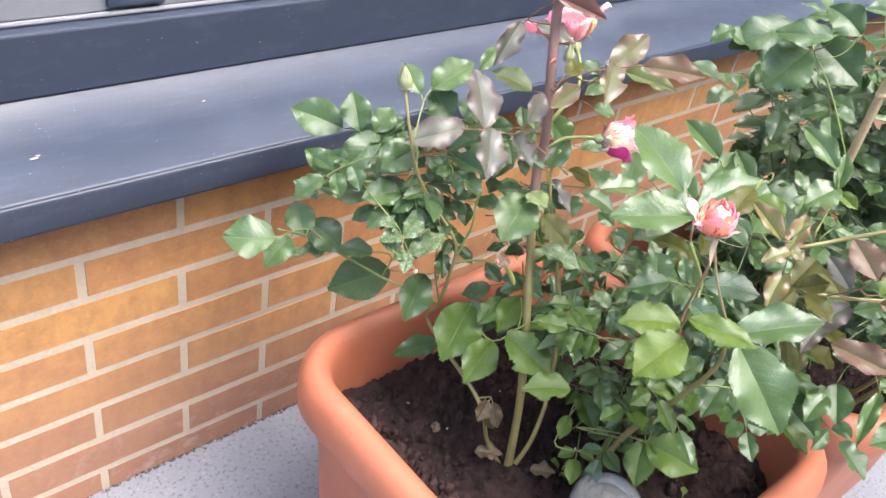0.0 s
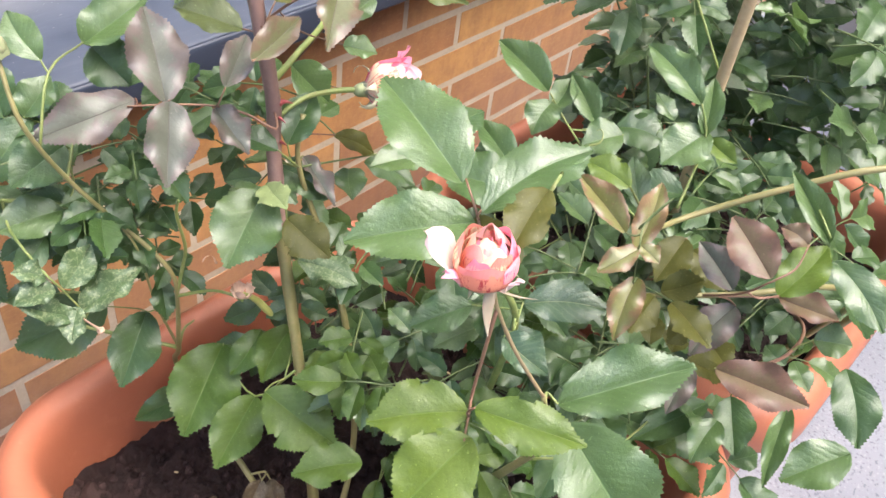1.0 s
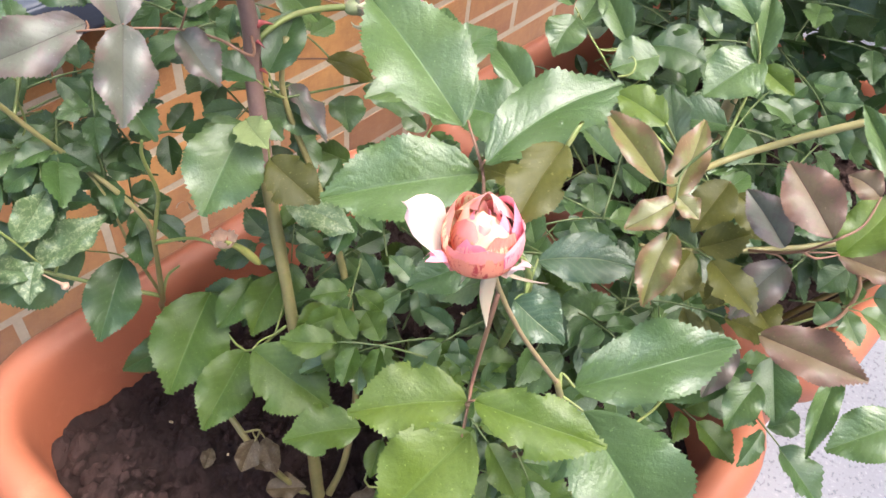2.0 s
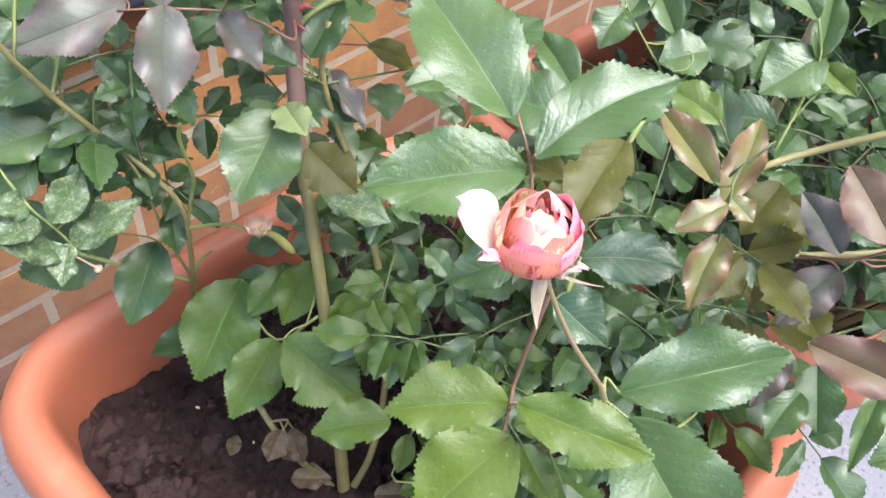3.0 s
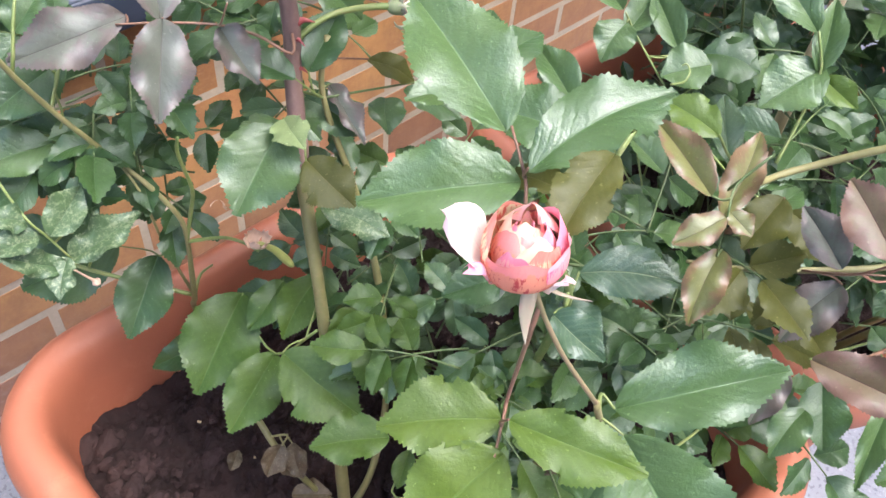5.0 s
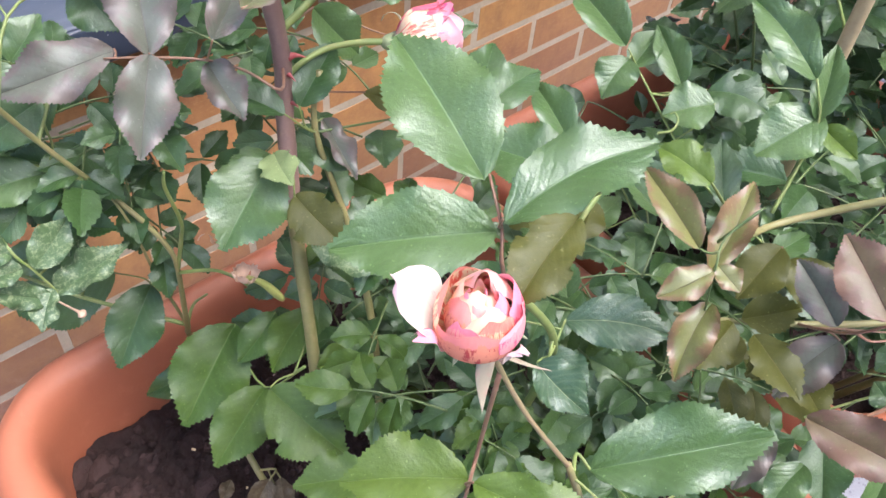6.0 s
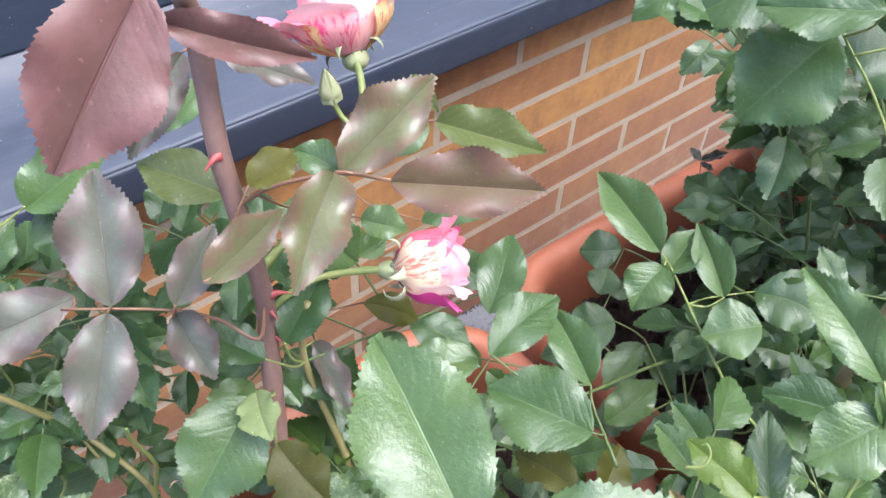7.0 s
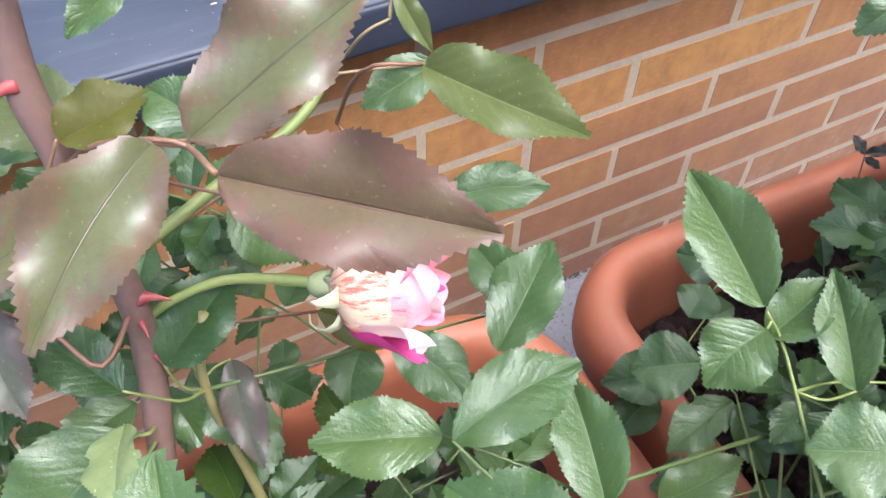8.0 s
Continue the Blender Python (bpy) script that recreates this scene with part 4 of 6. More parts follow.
OPEN = [
    (170, 60, 1.0, 0.84, 0.92, 0.10, 0.06, PETAL_BLOTCH), (60, 62, 1.0, 0.88, 0.90, 0.10, 0.04, PETAL_PINK), (300, 60, 1.0, 0.84, 0.92, 0.10, 0.06, PETAL_BLOTCH),
    (232, 50, 1.06, 0.70, 1.05, 0.20, 0.14, PETAL_BLOTCH), (118, 48, 1.06, 0.74, 1.05, 0.20, 0.14, PETAL_BLOTCH), (8, 44, 1.06, 0.72, 1.05, 0.20, 0.16, PETAL_ROSY), (320, 46, 1.05, 0.68, 1.05, 0.20, 0.16, PETAL_BLOTCH), (129, 44, 1.08, 1.0, 1.10, 0.30, 0.45, PETAL_PALE), (289, 36, 1.08, 0.9, 1.1, 0.3, 0.30, PETAL_ROSE),
    (205, 56, 0.94, 1.00, 0.95, 0.20, 0.0, PETAL_HOT), (95, 60, 0.90, 1.02, 0.85, 0.14, 0.0, PETAL_PINK), (330, 60, 0.86, 1.0, 0.85, 0.14, 0.0, PETAL_PINK), (150, 66, 0.74, 1.03, 0.8, 0.1, 0.0, PETAL_BLOTCH), (270, 66, 0.66, 1.02, 0.8, 0.1, 0.0, PETAL_HOT), (30, 80, 0.52, 1.04, 0.75, 0.1, 0.0, PETAL_CREAM), (200, 90, 0.36, 1.03, 0.7, 0.1, 0.0, PETAL_PINK)]
coral = rose(front, (0.2533, -0.5620, 0.7240), (-0.08, 0.0, 0.99), 0.0131, 0.0260, CORAL, 4, [(20, 0.016, 0.0028, 150), (120, 0.014, 0.0026, 150), (255, 0.012, 0.0026, 170)], "half-open coral and cream striped rose", 0.52, 0.03)
rose(back, (0.4150, -0.3640, 0.6500), (0.80, -0.50, 0.12), 0.0162, 0.036, STRIPED, 9, [(80, 0.026, 0.0045, 250), (165, 0.024, 0.0060, 205), (215, 0.028, 0.0050, 270), (300, 0.024, 0.005, 225), (0, 0.024, 0.005, 225)], "opening cream rose striped red with magenta petals", 0.40, 0.035, CUP)
rose(back, (0.4500, -0.2430, 0.7150), (0.08, 0.62, 0.78), 0.0250, 0.039, OPEN, 14, [(10, 0.022, 0.0045, 190), (90, 0.022, 0.0045, 200), (180, 0.022, 0.0045, 190), (270, 0.022, 0.0045, 200)], "open cream rose striped orange-red with pink tips")

SEPAL_PALE = stem_material("withered_sepal", (0.25, 0.23, 0.16), (0.36, 0.29, 0.22), (0.42, 0.20, 0.17))
for root, tip, width, turn in (((0.2555, -0.5660, 0.7085), (0.2508, -0.5680, 0.6885), 0.0046, -120), ((0.2585, -0.5650, 0.7075), (0.2640, -0.5830, 0.7040), 0.0020, 90), ((0.2590, -0.5645, 0.7070), (0.2575, -0.5690, 0.6900), 0.0016, -90), ((0.2600, -0.5640, 0.7070), (0.2640, -0.5640, 0.6920), 0.0018, 0)):
    root, tip = Vector(root), Vector(tip)
    z = (tip - root).normalized()
    x = Vector((0.31, 0.17, 0.93)).cross(z).normalized()
    m = Matrix.Translation(root) @ Matrix((x, z.cross(x), z)).transposed().to_4x4()
    part("sepal", sepal(m, radians(turn), (tip - root).length, width, 0.5, 0.0), SEPAL_PALE, coral, "pale hanging sepal", at=root)


def bud(bush, at, way, size):
    z = Vector(way).normalized()
    x = Vector((0.3, 0.9, 0.1)).cross(z).normalized()
    m = Matrix.Translation(at) @ Matrix((x, z.cross(x), z)).transposed().to_4x4()
    bm = bmesh.new()
    prof = ((0.12, 0.0), (0.42, 0.10), (0.50, 0.30), (0.44, 0.6), (0.28, 0.95), (0.08, 1.3), (0.01, 1.45))
    add_rings(bm, [[m @ Vector((r * size * math.cos(a), r * size * math.sin(a), z2 * size)) for a in (2 * math.pi * k / 12 for k in range(12))] for r, z2 in prof])
    b = part("rose_bud", bm, SEPAL, bush, "closed green rose bud", at=at)
    for k in range(5):
        part("sepal", sepal(m, radians(72 * k + 20), size * 1.5, size * 0.40, radians(-24), size * 0.42), SEPAL, b, at=at)


bud(left, (0.2068, -0.2700, 0.7010), (-0.15, 0.1, 1), 0.0135)
bud(back, (0.4200, -0.2750, 0.6950), (-0.1, 0.1, 1), 0.0120)
for at, way, size, turns in (((0.2868, -0.3600, 0.5315), (0.05, 0.10, 0.99), 0.0062, (0, 80, 150, 215, 290)), ((0.2749, -0.3450, 0.5671), (-0.40, -0.25, -0.85), 0.0034, (0, 170))):
    rng = random.Random(3)
    z = Vector(way).normalized()
    x = Vector((0.31, 0.17, 0.93)).cross(z).normalized()
    m = Matrix.Translation(at) @ Matrix((x, z.cross(x), z)).transposed().to_4x4()
    bm = bmesh.new()
    uvl = bm.loops.layers.uv.new("UVMap")
    for turn in turns:
        petal(bm, uvl, m, radians(turn), radians(rng.uniform(32, 50)), size * rng.uniform(0.85, 1.1), size * rng.uniform(1.1, 1.9), 0.9, rng.uniform(-0.1, 0.5), rng, 0.0, rng.uniform(0, 0.3), 0.5, 0.16)
    part("spent_flower", bm, WILTED, left, "wilted pinkish beige spent flower", at=at)
part("rose_hip", tube([(0.2879, -0.3600, 0.5350, 0.0014), (0.2960, -0.3620, 0.5255, 0.0022), (0.3010, -0.3640, 0.5165, 0.0027), (0.3045, -0.3655, 0.5095, 0.0023), (0.3060, -0.3660, 0.5063, 0.0012)], 10, 5), LEAFHIP, left, "yellow-green unripe hip", at=(0.2879, -0.36, 0.535))

# ---- rose bushes: leaves ----
s = stalk(front, ((0.3048, -0.5355, 0.6521), (0.3152, -0.5188, 0.669), (0.3203, -0.5123, 0.6773), (0.3286, -0.4953, 0.6885)), 0.001, 0.0006, REDSTALK)
leaflet(s, (0.3268, -0.495, 0.6869), (0.3388, -0.4245, 0.7136), 0.0441, (-0.27, -0.3, 0.91), "green", 0)
leaflet(s, (0.3189, -0.5118, 0.6762), (0.2658, -0.4719, 0.6688), 0.0369, (-0.34, -0.28, 0.9), "green", 0)
leaflet(s, (0.3159, -0.5158, 0.6873), (0.3777, -0.535, 0.7123), 0.0356, (-0.43, 0.03, 0.90), "green", 2)
s = stalk(front, ((0.2632, -0.5662, 0.692), (0.2667, -0.5611, 0.6321), (0.26, -0.5653, 0.627), (0.2467, -0.5734, 0.623)), 0.001, 0.0006, REDSTALK)
leaflet(s, (0.2592, -0.5653, 0.6266), (0.2231, -0.5335, 0.6231), 0.0297, (-0.26, -0.2, 0.95), "lime", 4)
leaflet(s, (0.2538, -0.5712, 0.6393), (0.2747, -0.6195, 0.64), 0.0248, (-0.31, -0.12, 0.94), "lime", 4)
leaflet(s, (0.2501, -0.5752, 0.6243), (0.2079, -0.5686, 0.6015), 0.0384, (-0.49, -0.22, 0.84), "lime", 0)
s = stalk(front, ((0.3039, -0.5814, 0.6159), (0.3037, -0.5891, 0.6139)), 0.001, 0.0006, SHOOT)
leaflet(s, (0.3037, -0.5891, 0.6139), (0.3586, -0.6312, 0.6359), 0.0328, (-0.42, -0.08, 0.9), "green", 0)
leaflet(s, (0.2960, -0.5990, 0.6150), (0.2940, -0.6600, 0.5700), 0.0480, (-0.52, -0.35, 0.78), "green", 0)
s = stalk(front, ((0.3585, -0.606, 0.5366), (0.5038, -0.5956, 0.4391)), 0.001, 0.0006, SHOOT)
leaflet(s, (0.5038, -0.5941, 0.4395), (0.4963, -0.6517, 0.4277), 0.0378, (-0.52, -0.11, 0.85), "deep", 1)
leaflet(s, (0.3508, -0.585, 0.535), (0.3152, -0.5911, 0.5133), 0.0224, (-0.49, -0.16, 0.85), "deep", 0)
s = stalk(front, ((0.3455, -0.5336, 0.5933), (0.3658, -0.5247, 0.5955)), 0.001, 0.0006, SHOOT)
leaflet(s, (0.3658, -0.5247, 0.5955), (0.3956, -0.5648, 0.6019), 0.0283, (-0.4, -0.16, 0.9), "rimmed", 2)
leaflet(s, (0.3399, -0.5311, 0.5901), (0.3412, -0.5633, 0.5851), 0.0222, (-0.35, -0.16, 0.92), "rimmed", 1)
leaflet(s, (0.346, -0.502, 0.5904), (0.312, -0.4836, 0.5824), 0.0237, (-0.34, -0.23, 0.91), "deep", 0)
s = stalk(front, ((0.2985, -0.5617, 0.7419), (0.2933, -0.5618, 0.7383)), 0.001, 0.0006, SHOOT)
leaflet(s, (0.2931, -0.5613, 0.7385), (0.2603, -0.5679, 0.7273), 0.0189, (-0.28, -0.21, 0.94), "olive", 4)
leaflet(s, (0.3607, -0.4759, 0.5997), (0.34, -0.4973, 0.5873), 0.0264, (-0.27, -0.28, 0.92), "deep", 1)
leaflet(s, (0.356, -0.5242, 0.5798), (0.3562, -0.553, 0.5746), 0.0191, (-0.29, -0.17, 0.94), "rimmed", 0)
s = stalk(shoot, ((0.4164, -0.5718, 0.6761), (0.4018, -0.5669, 0.6641), (0.3908, -0.5721, 0.6557), (0.3929, -0.5747, 0.6298)), 0.0007, 0.0004, DIMSTALK)
leaflet(s, (0.3929, -0.5616, 0.6582), (0.4005, -0.5215, 0.6725), 0.0172, (-0.48, -0.21, 0.85), "amber", 3)
leaflet(s, (0.3971, -0.5686, 0.6475), (0.4357, -0.557, 0.6712), 0.0169, (-0.48, -0.17, 0.86), "amber", 1)
leaflet(s, (0.3908, -0.5721, 0.6557), (0.3674, -0.5623, 0.6477), 0.0149, (-0.37, -0.14, 0.92), "amber", 2)
leaflet(s, (0.3935, -0.5715, 0.6558), (0.3917, -0.5851, 0.6529), 0.0113, (-0.4, -0.14, 0.91), "amber", 0)
leaflet(s, (0.3963, -0.5747, 0.6324), (0.3664, -0.5839, 0.6108), 0.0191, (-0.55, -0.15, 0.82), "amber", 1)
s = stalk(shoot, ((0.4603, -0.5763, 0.577), (0.4296, -0.6202, 0.6294), (0.4255, -0.6362, 0.6542)), 0.001, 0.0006, REDSTALK)
leaflet(s, (0.4254, -0.6345, 0.6544), (0.4382, -0.6001, 0.67), 0.0263, (-0.62, -0.12, 0.77), "purple", 0)
leaflet(s, (0.4305, -0.6182, 0.6309), (0.4395, -0.588, 0.6428), 0.0198, (-0.6, -0.13, 0.79), "bronze", 3)
leaflet(s, (0.4477, -0.6406, 0.6695), (0.4484, -0.6239, 0.672), 0.0147, (-0.54, -0.1, 0.83), "purple", 1)
leaflet(s, (0.4422, -0.6396, 0.6342), (0.4781, -0.6466, 0.6566), 0.0243, (-0.54, -0.09, 0.84), "lime", 1)
leaflet(s, (0.4514, -0.6197, 0.6049), (0.4181, -0.6136, 0.5826), 0.0234, (-0.57, -0.11, 0.82), "bronze", 1)
leaflet(s, (0.4706, -0.6365, 0.6115), (0.4793, -0.6708, 0.6136), 0.0187, (-0.5, -0.08, 0.86), "purple", 1)
leaflet(s, (0.4702, -0.5718, 0.617), (0.44, -0.572, 0.5996), 0.0242, (-0.49, -0.15, 0.86), "olive", 0)
leaflet(s, (0.4811, -0.5749, 0.6031), (0.4752, -0.6073, 0.5946), 0.0263, (-0.5, -0.13, 0.86), "olive", 2)
s = stalk(shoot, ((0.4952, -0.6605, 0.5475), (0.5087, -0.6423, 0.527), (0.4228, -0.6294, 0.5793)), 0.001, 0.0006, SHOOT)
leaflet(s, (0.4228, -0.6294, 0.5793), (0.434, -0.6835, 0.5829), 0.0263, (-0.56, -0.06, 0.83), "purple", 0)
leaflet(s, (0.3652, -0.6289, 0.6255), (0.3436, -0.6305, 0.6089), 0.0132, (-0.6, -0.12, 0.79), "bronze", 1)
leaflet(s, (0.4868, -0.6369, 0.504), (0.4606, -0.6603, 0.4836), 0.0281, (-0.58, -0.05, 0.81), "deep", 0)
leaflet(s, (0.4976, -0.6713, 0.5149), (0.4501, -0.6852, 0.4856), 0.0158, (-0.52, -0.01, 0.85), "green", 1)
leaflet(s, (0.5042, -0.7178, 0.5024), (0.4667, -0.6914, 0.4822), 0.0326, (-0.47, 0.01, 0.88), "green", 0)
leaflet(s, (0.5731, -0.6874, 0.5075), (0.5328, -0.7216, 0.4844), 0.0339, (-0.5, 0.01, 0.86), "deep", 2)
leaflet(s, (0.5024, -0.6506, 0.6325), (0.4847, -0.6947, 0.6173), 0.0253, (-0.54, -0.07, 0.84), "green", 2)
leaflet(s, (0.5101, -0.6626, 0.5653), (0.5196, -0.6839, 0.5698), 0.0232, (-0.51, -0.04, 0.86), "green", 0)
s = stalk(back, ((0.3268, -0.3503, 0.6447), (0.3163, -0.3364, 0.6526), (0.3015, -0.3246, 0.6588), (0.2791, -0.3078, 0.6602), (0.2623, -0.2934, 0.6584)), 0.001, 0.0006, REDSTALK)
leaflet(s, (0.28, -0.3073, 0.6607), (0.3005, -0.2625, 0.7), 0.0350, (-0.12, -0.62, 0.77), "bronze", 0)
leaflet(s, (0.2758, -0.3176, 0.6691), (0.2471, -0.3518, 0.6409), 0.0282, (-0.07, -0.6, 0.8), "bronze", 0)
leaflet(s, (0.2693, -0.2919, 0.6608), (0.2108, -0.2769, 0.6514), 0.0306, (-0.27, -0.56, 0.78), "bronze", 2)
leaflet(s, (0.3016, -0.3253, 0.6583), (0.3017, -0.3559, 0.6425), 0.0210, (-0.13, -0.45, 0.88), "bronze", 1)
leaflet(s, (0.2974, -0.3418, 0.681), (0.3266, -0.3261, 0.699), 0.0188, (-0.19, -0.57, 0.8), "bronze", 3)
s = stalk(back, ((0.3218, -0.3578, 0.7027), (0.3114, -0.3557, 0.701), (0.307, -0.3547, 0.7005)), 0.001, 0.0006, REDSTALK)
leaflet(s, (0.3068, -0.355, 0.7002), (0.3476, -0.3494, 0.7133), 0.0191, (-0.2, -0.5, 0.84), "young", 3)
leaflet(s, (0.341, -0.3351, 0.719), (0.3655, -0.3339, 0.726), 0.0172, (-0.22, -0.46, 0.86), "olive", 1)
leaflet(s, (0.3458, -0.2976, 0.6844), (0.3195, -0.2641, 0.6954), 0.0280, (-0.14, -0.4, 0.9), "pear", 0)
s = stalk(back, ((0.3390, -0.3230, 0.7000), (0.3500, -0.3450, 0.7220), (0.3660, -0.3655, 0.7335), (0.3691, -0.3941, 0.7483)), 0.001, 0.0007, REDSTALK)
leaflet(s, (0.3689, -0.3611, 0.7295), (0.4157, -0.3619, 0.758), 0.0264, (-0.20, -0.50, 0.84), "young", 0)
leaflet(s, (0.369, -0.3944, 0.748), (0.4111, -0.4324, 0.7486), 0.0243, (-0.44, -0.47, 0.77), "purple", 0)
leaflet(s, (0.361, -0.370, 0.7400), (0.3240, -0.4000, 0.7240), 0.0245, (-0.10, -0.62, 0.78), "young", 1)
leaflet(s, (0.3752, -0.3494, 0.7193), (0.3644, -0.3316, 0.7256), 0.0164, (-0.24, -0.45, 0.86), "green", 1)
leaflet(s, (0.3903, -0.342, 0.6783), (0.4057, -0.3584, 0.6758), 0.0171, (-0.28, -0.39, 0.88), "green", 1)
s = stalk(back, ((0.4474, -0.2337, 0.6013), (0.4292, -0.3175, 0.6966), (0.4462, -0.327, 0.7009)), 0.001, 0.0006, REDSTALK)
leaflet(s, (0.4462, -0.327, 0.7009), (0.4797, -0.3717, 0.6962), 0.0237, (-0.38, -0.37, 0.85), "pear", 1)
leaflet(s, (0.4779, -0.2795, 0.5794), (0.5242, -0.3009, 0.5882), 0.0243, (-0.33, -0.35, 0.88), "deep", 2)
s = stalk(back, ((0.3622, -0.2585, 0.7397), (0.3305, -0.3131, 0.7829), (0.3268, -0.3096, 0.7864)), 0.001, 0.0006, REDSTALK)
leaflet(s, (0.3276, -0.3096, 0.7868), (0.3734, -0.3432, 0.7714), 0.0174, (-0.34, -0.73, 0.59), "wine", 1)
leaflet(s, (0.3702, -0.2629, 0.734), (0.3995, -0.2952, 0.7254), 0.0189, (-0.22, -0.43, 0.88), "bronze", 1)
leaflet(s, (0.3545, -0.2573, 0.7369), (0.3146, -0.2724, 0.7042), 0.0218, (-0.24, -0.74, 0.63), "bronze", 1)
leaflet(s, (0.3806, -0.211, 0.687), (0.3497, -0.2204, 0.671), 0.0173, (-0.22, -0.6, 0.77), "green", 0)
s = stalk(back, ((0.3220, -0.3250, 0.8150), (0.3080, -0.3700, 0.8420), (0.2766, -0.4521, 0.8780)), 0.0011, 0.0007, REDSTALK)
leaflet(s, (0.2766, -0.4521, 0.8780), (0.2520, -0.4605, 0.8551), 0.0210, (-0.21, -0.82, 0.53), "wine", 0)
s = stalk(back, ((0.3288, -0.3494, 0.5976), (0.3205, -0.3444, 0.5966)), 0.001, 0.0006, SHOOT)
leaflet(s, (0.3208, -0.3441, 0.5971), (0.2732, -0.3637, 0.5712), 0.0446, (-0.29, -0.44, 0.85), "green", 0)
leaflet(s, (0.3225, -0.3440, 0.6010), (0.3130, -0.3740, 0.6060), 0.0210, (-0.35, -0.25, 0.90), "pale", 4)
s = stalk(back, ((0.3215, -0.3637, 0.5984), (0.3175, -0.3699, 0.5901)), 0.001, 0.0006, SHOOT)
leaflet(s, (0.3177, -0.3696, 0.5906), (0.3238, -0.4043, 0.5769), 0.0291, (-0.32, -0.4, 0.86), "olive", 4)
leaflet(s, (0.3243, -0.3723, 0.5523), (0.3441, -0.4112, 0.546), 0.0231, (-0.25, -0.28, 0.93), "mottled", 2)
s = stalk(back, ((0.3495, -0.3243, 0.5947), (0.3502, -0.3275, 0.592)), 0.001, 0.0006, SHOOT)
leaflet(s, (0.3492, -0.3261, 0.5925), (0.3635, -0.3627, 0.581), 0.0263, (-0.33, -0.4, 0.86), "green", 2)
leaflet(s, (0.3638, -0.334, 0.599), (0.3606, -0.3713, 0.5811), 0.0154, (-0.03, -0.43, 0.9), "bronze", 1)
leaflet(s, (0.3425, -0.3425, 0.6222), (0.3745, -0.3325, 0.6461), 0.0243, (-0.4, -0.5, 0.77), "deep", 0)
leaflet(s, (0.3283, -0.3499, 0.6281), (0.3096, -0.3231, 0.6384), 0.0214, (0.07, -0.32, 0.95), "deep", 0)
s = stalk(left, ((0.2000, -0.2350, 0.5830), (0.1880, -0.2700, 0.5880), (0.1858, -0.3080, 0.5830), (0.1915, -0.3140, 0.5689), (0.1970, -0.3200, 0.5533)), 0.0009, 0.0006, SHOOT)
leaflet(s, (0.1919, -0.3150, 0.5703), (0.2183, -0.3050, 0.5838), 0.0200, (-0.12, -0.60, 0.79), "mottled", 3)
leaflet(s, (0.1959, -0.3200, 0.5527), (0.2369, -0.3250, 0.5680), 0.0195, (-0.20, -0.45, 0.87), "mottled", 1)
leaflet(s, (0.1956, -0.3200, 0.5566), (0.1800, -0.3350, 0.5471), 0.0150, (-0.30, -0.45, 0.85), "mottled", 4)
leaflet(s, (0.1942, -0.3220, 0.5502), (0.1655, -0.3180, 0.5768), 0.0150, (-0.45, -0.35, 0.82), "mottled", 2)
leaflet(s, (0.2148, -0.3100, 0.5698), (0.2227, -0.3150, 0.5759), 0.0095, (-0.2, -0.45, 0.87), "mottled", 0)
leaflet(s, (0.1870, -0.3150, 0.5737), (0.1623, -0.3150, 0.5766), 0.0160, (-0.12, -0.45, 0.89), "mottled", 3)
leaflet(s, (0.1858, -0.3100, 0.5802), (0.1707, -0.3050, 0.5904), 0.0150, (-0.12, -0.45, 0.89), "mottled", 1)
part("dried_bud", tube([(0.1942, -0.3220, 0.5502, 0.0006), (0.1990, -0.3240, 0.5420, 0.0006), (0.2026, -0.3247, 0.5358, 0.0010), (0.2036, -0.3250, 0.5337, 0.0026), (0.2042, -0.3252, 0.5318, 0.0018)], 8, 4), WILTED, left, "tiny dried pinkish bud on a thin stalk", at=(0.1942, -0.3220, 0.5502))
s = stalk(left, ((0.272, -0.2904, 0.4815), (0.2582, -0.2848, 0.4811)), 0.001, 0.0006, SHOOT)
leaflet(s, (0.2505, -0.2383, 0.4575), (0.1857, -0.2151, 0.441), 0.0494, (-0.37, -0.47, 0.8), "deep", 0)
leaflet(s, (0.2577, -0.2838, 0.4817), (0.2151, -0.3109, 0.4556), 0.0348, (-0.19, -0.51, 0.84), "deep", 0)
leaflet(s, (0.2780, -0.3080, 0.392), (0.2309, -0.2836, 0.378), 0.0250, (-0.16, -0.4, 0.9), "deep", 1)
s = stalk(left, ((0.2941, -0.4034, 0.4879), (0.2794, -0.3774, 0.4495), (0.283, -0.3358, 0.4546)), 0.001, 0.0006, SHOOT)
leaflet(s, (0.2888, -0.33, 0.4609), (0.2291, -0.3594, 0.4327), 0.0497, (-0.21, -0.41, 0.88), "fresh", 0)
leaflet(s, (0.2801, -0.3771, 0.4499), (0.2291, -0.3952, 0.4308), 0.0347, (-0.21, -0.37, 0.91), "fresh", 0)
leaflet(s, (0.2715, -0.3987, 0.4812), (0.285, -0.4562, 0.4646), 0.0425, (-0.25, -0.32, 0.91), "fresh", 4)
leaflet(s, (0.3269, -0.3633, 0.478), (0.2862, -0.3768, 0.4604), 0.0292, (-0.26, -0.37, 0.89), "fresh", 1)
leaflet(s, (0.3085, -0.3505, 0.4779), (0.2726, -0.359, 0.4637), 0.0232, (-0.26, -0.37, 0.89), "fresh", 2)
leaflet(s, (0.289, -0.4764, 0.4613), (0.2505, -0.449, 0.4598), 0.0302, (-0.21, -0.24, 0.95), "fresh", 4)
s = stalk(left, ((0.3039, -0.3908, 0.4754), (0.3292, -0.4087, 0.4773)), 0.001, 0.0006, SHOOT)
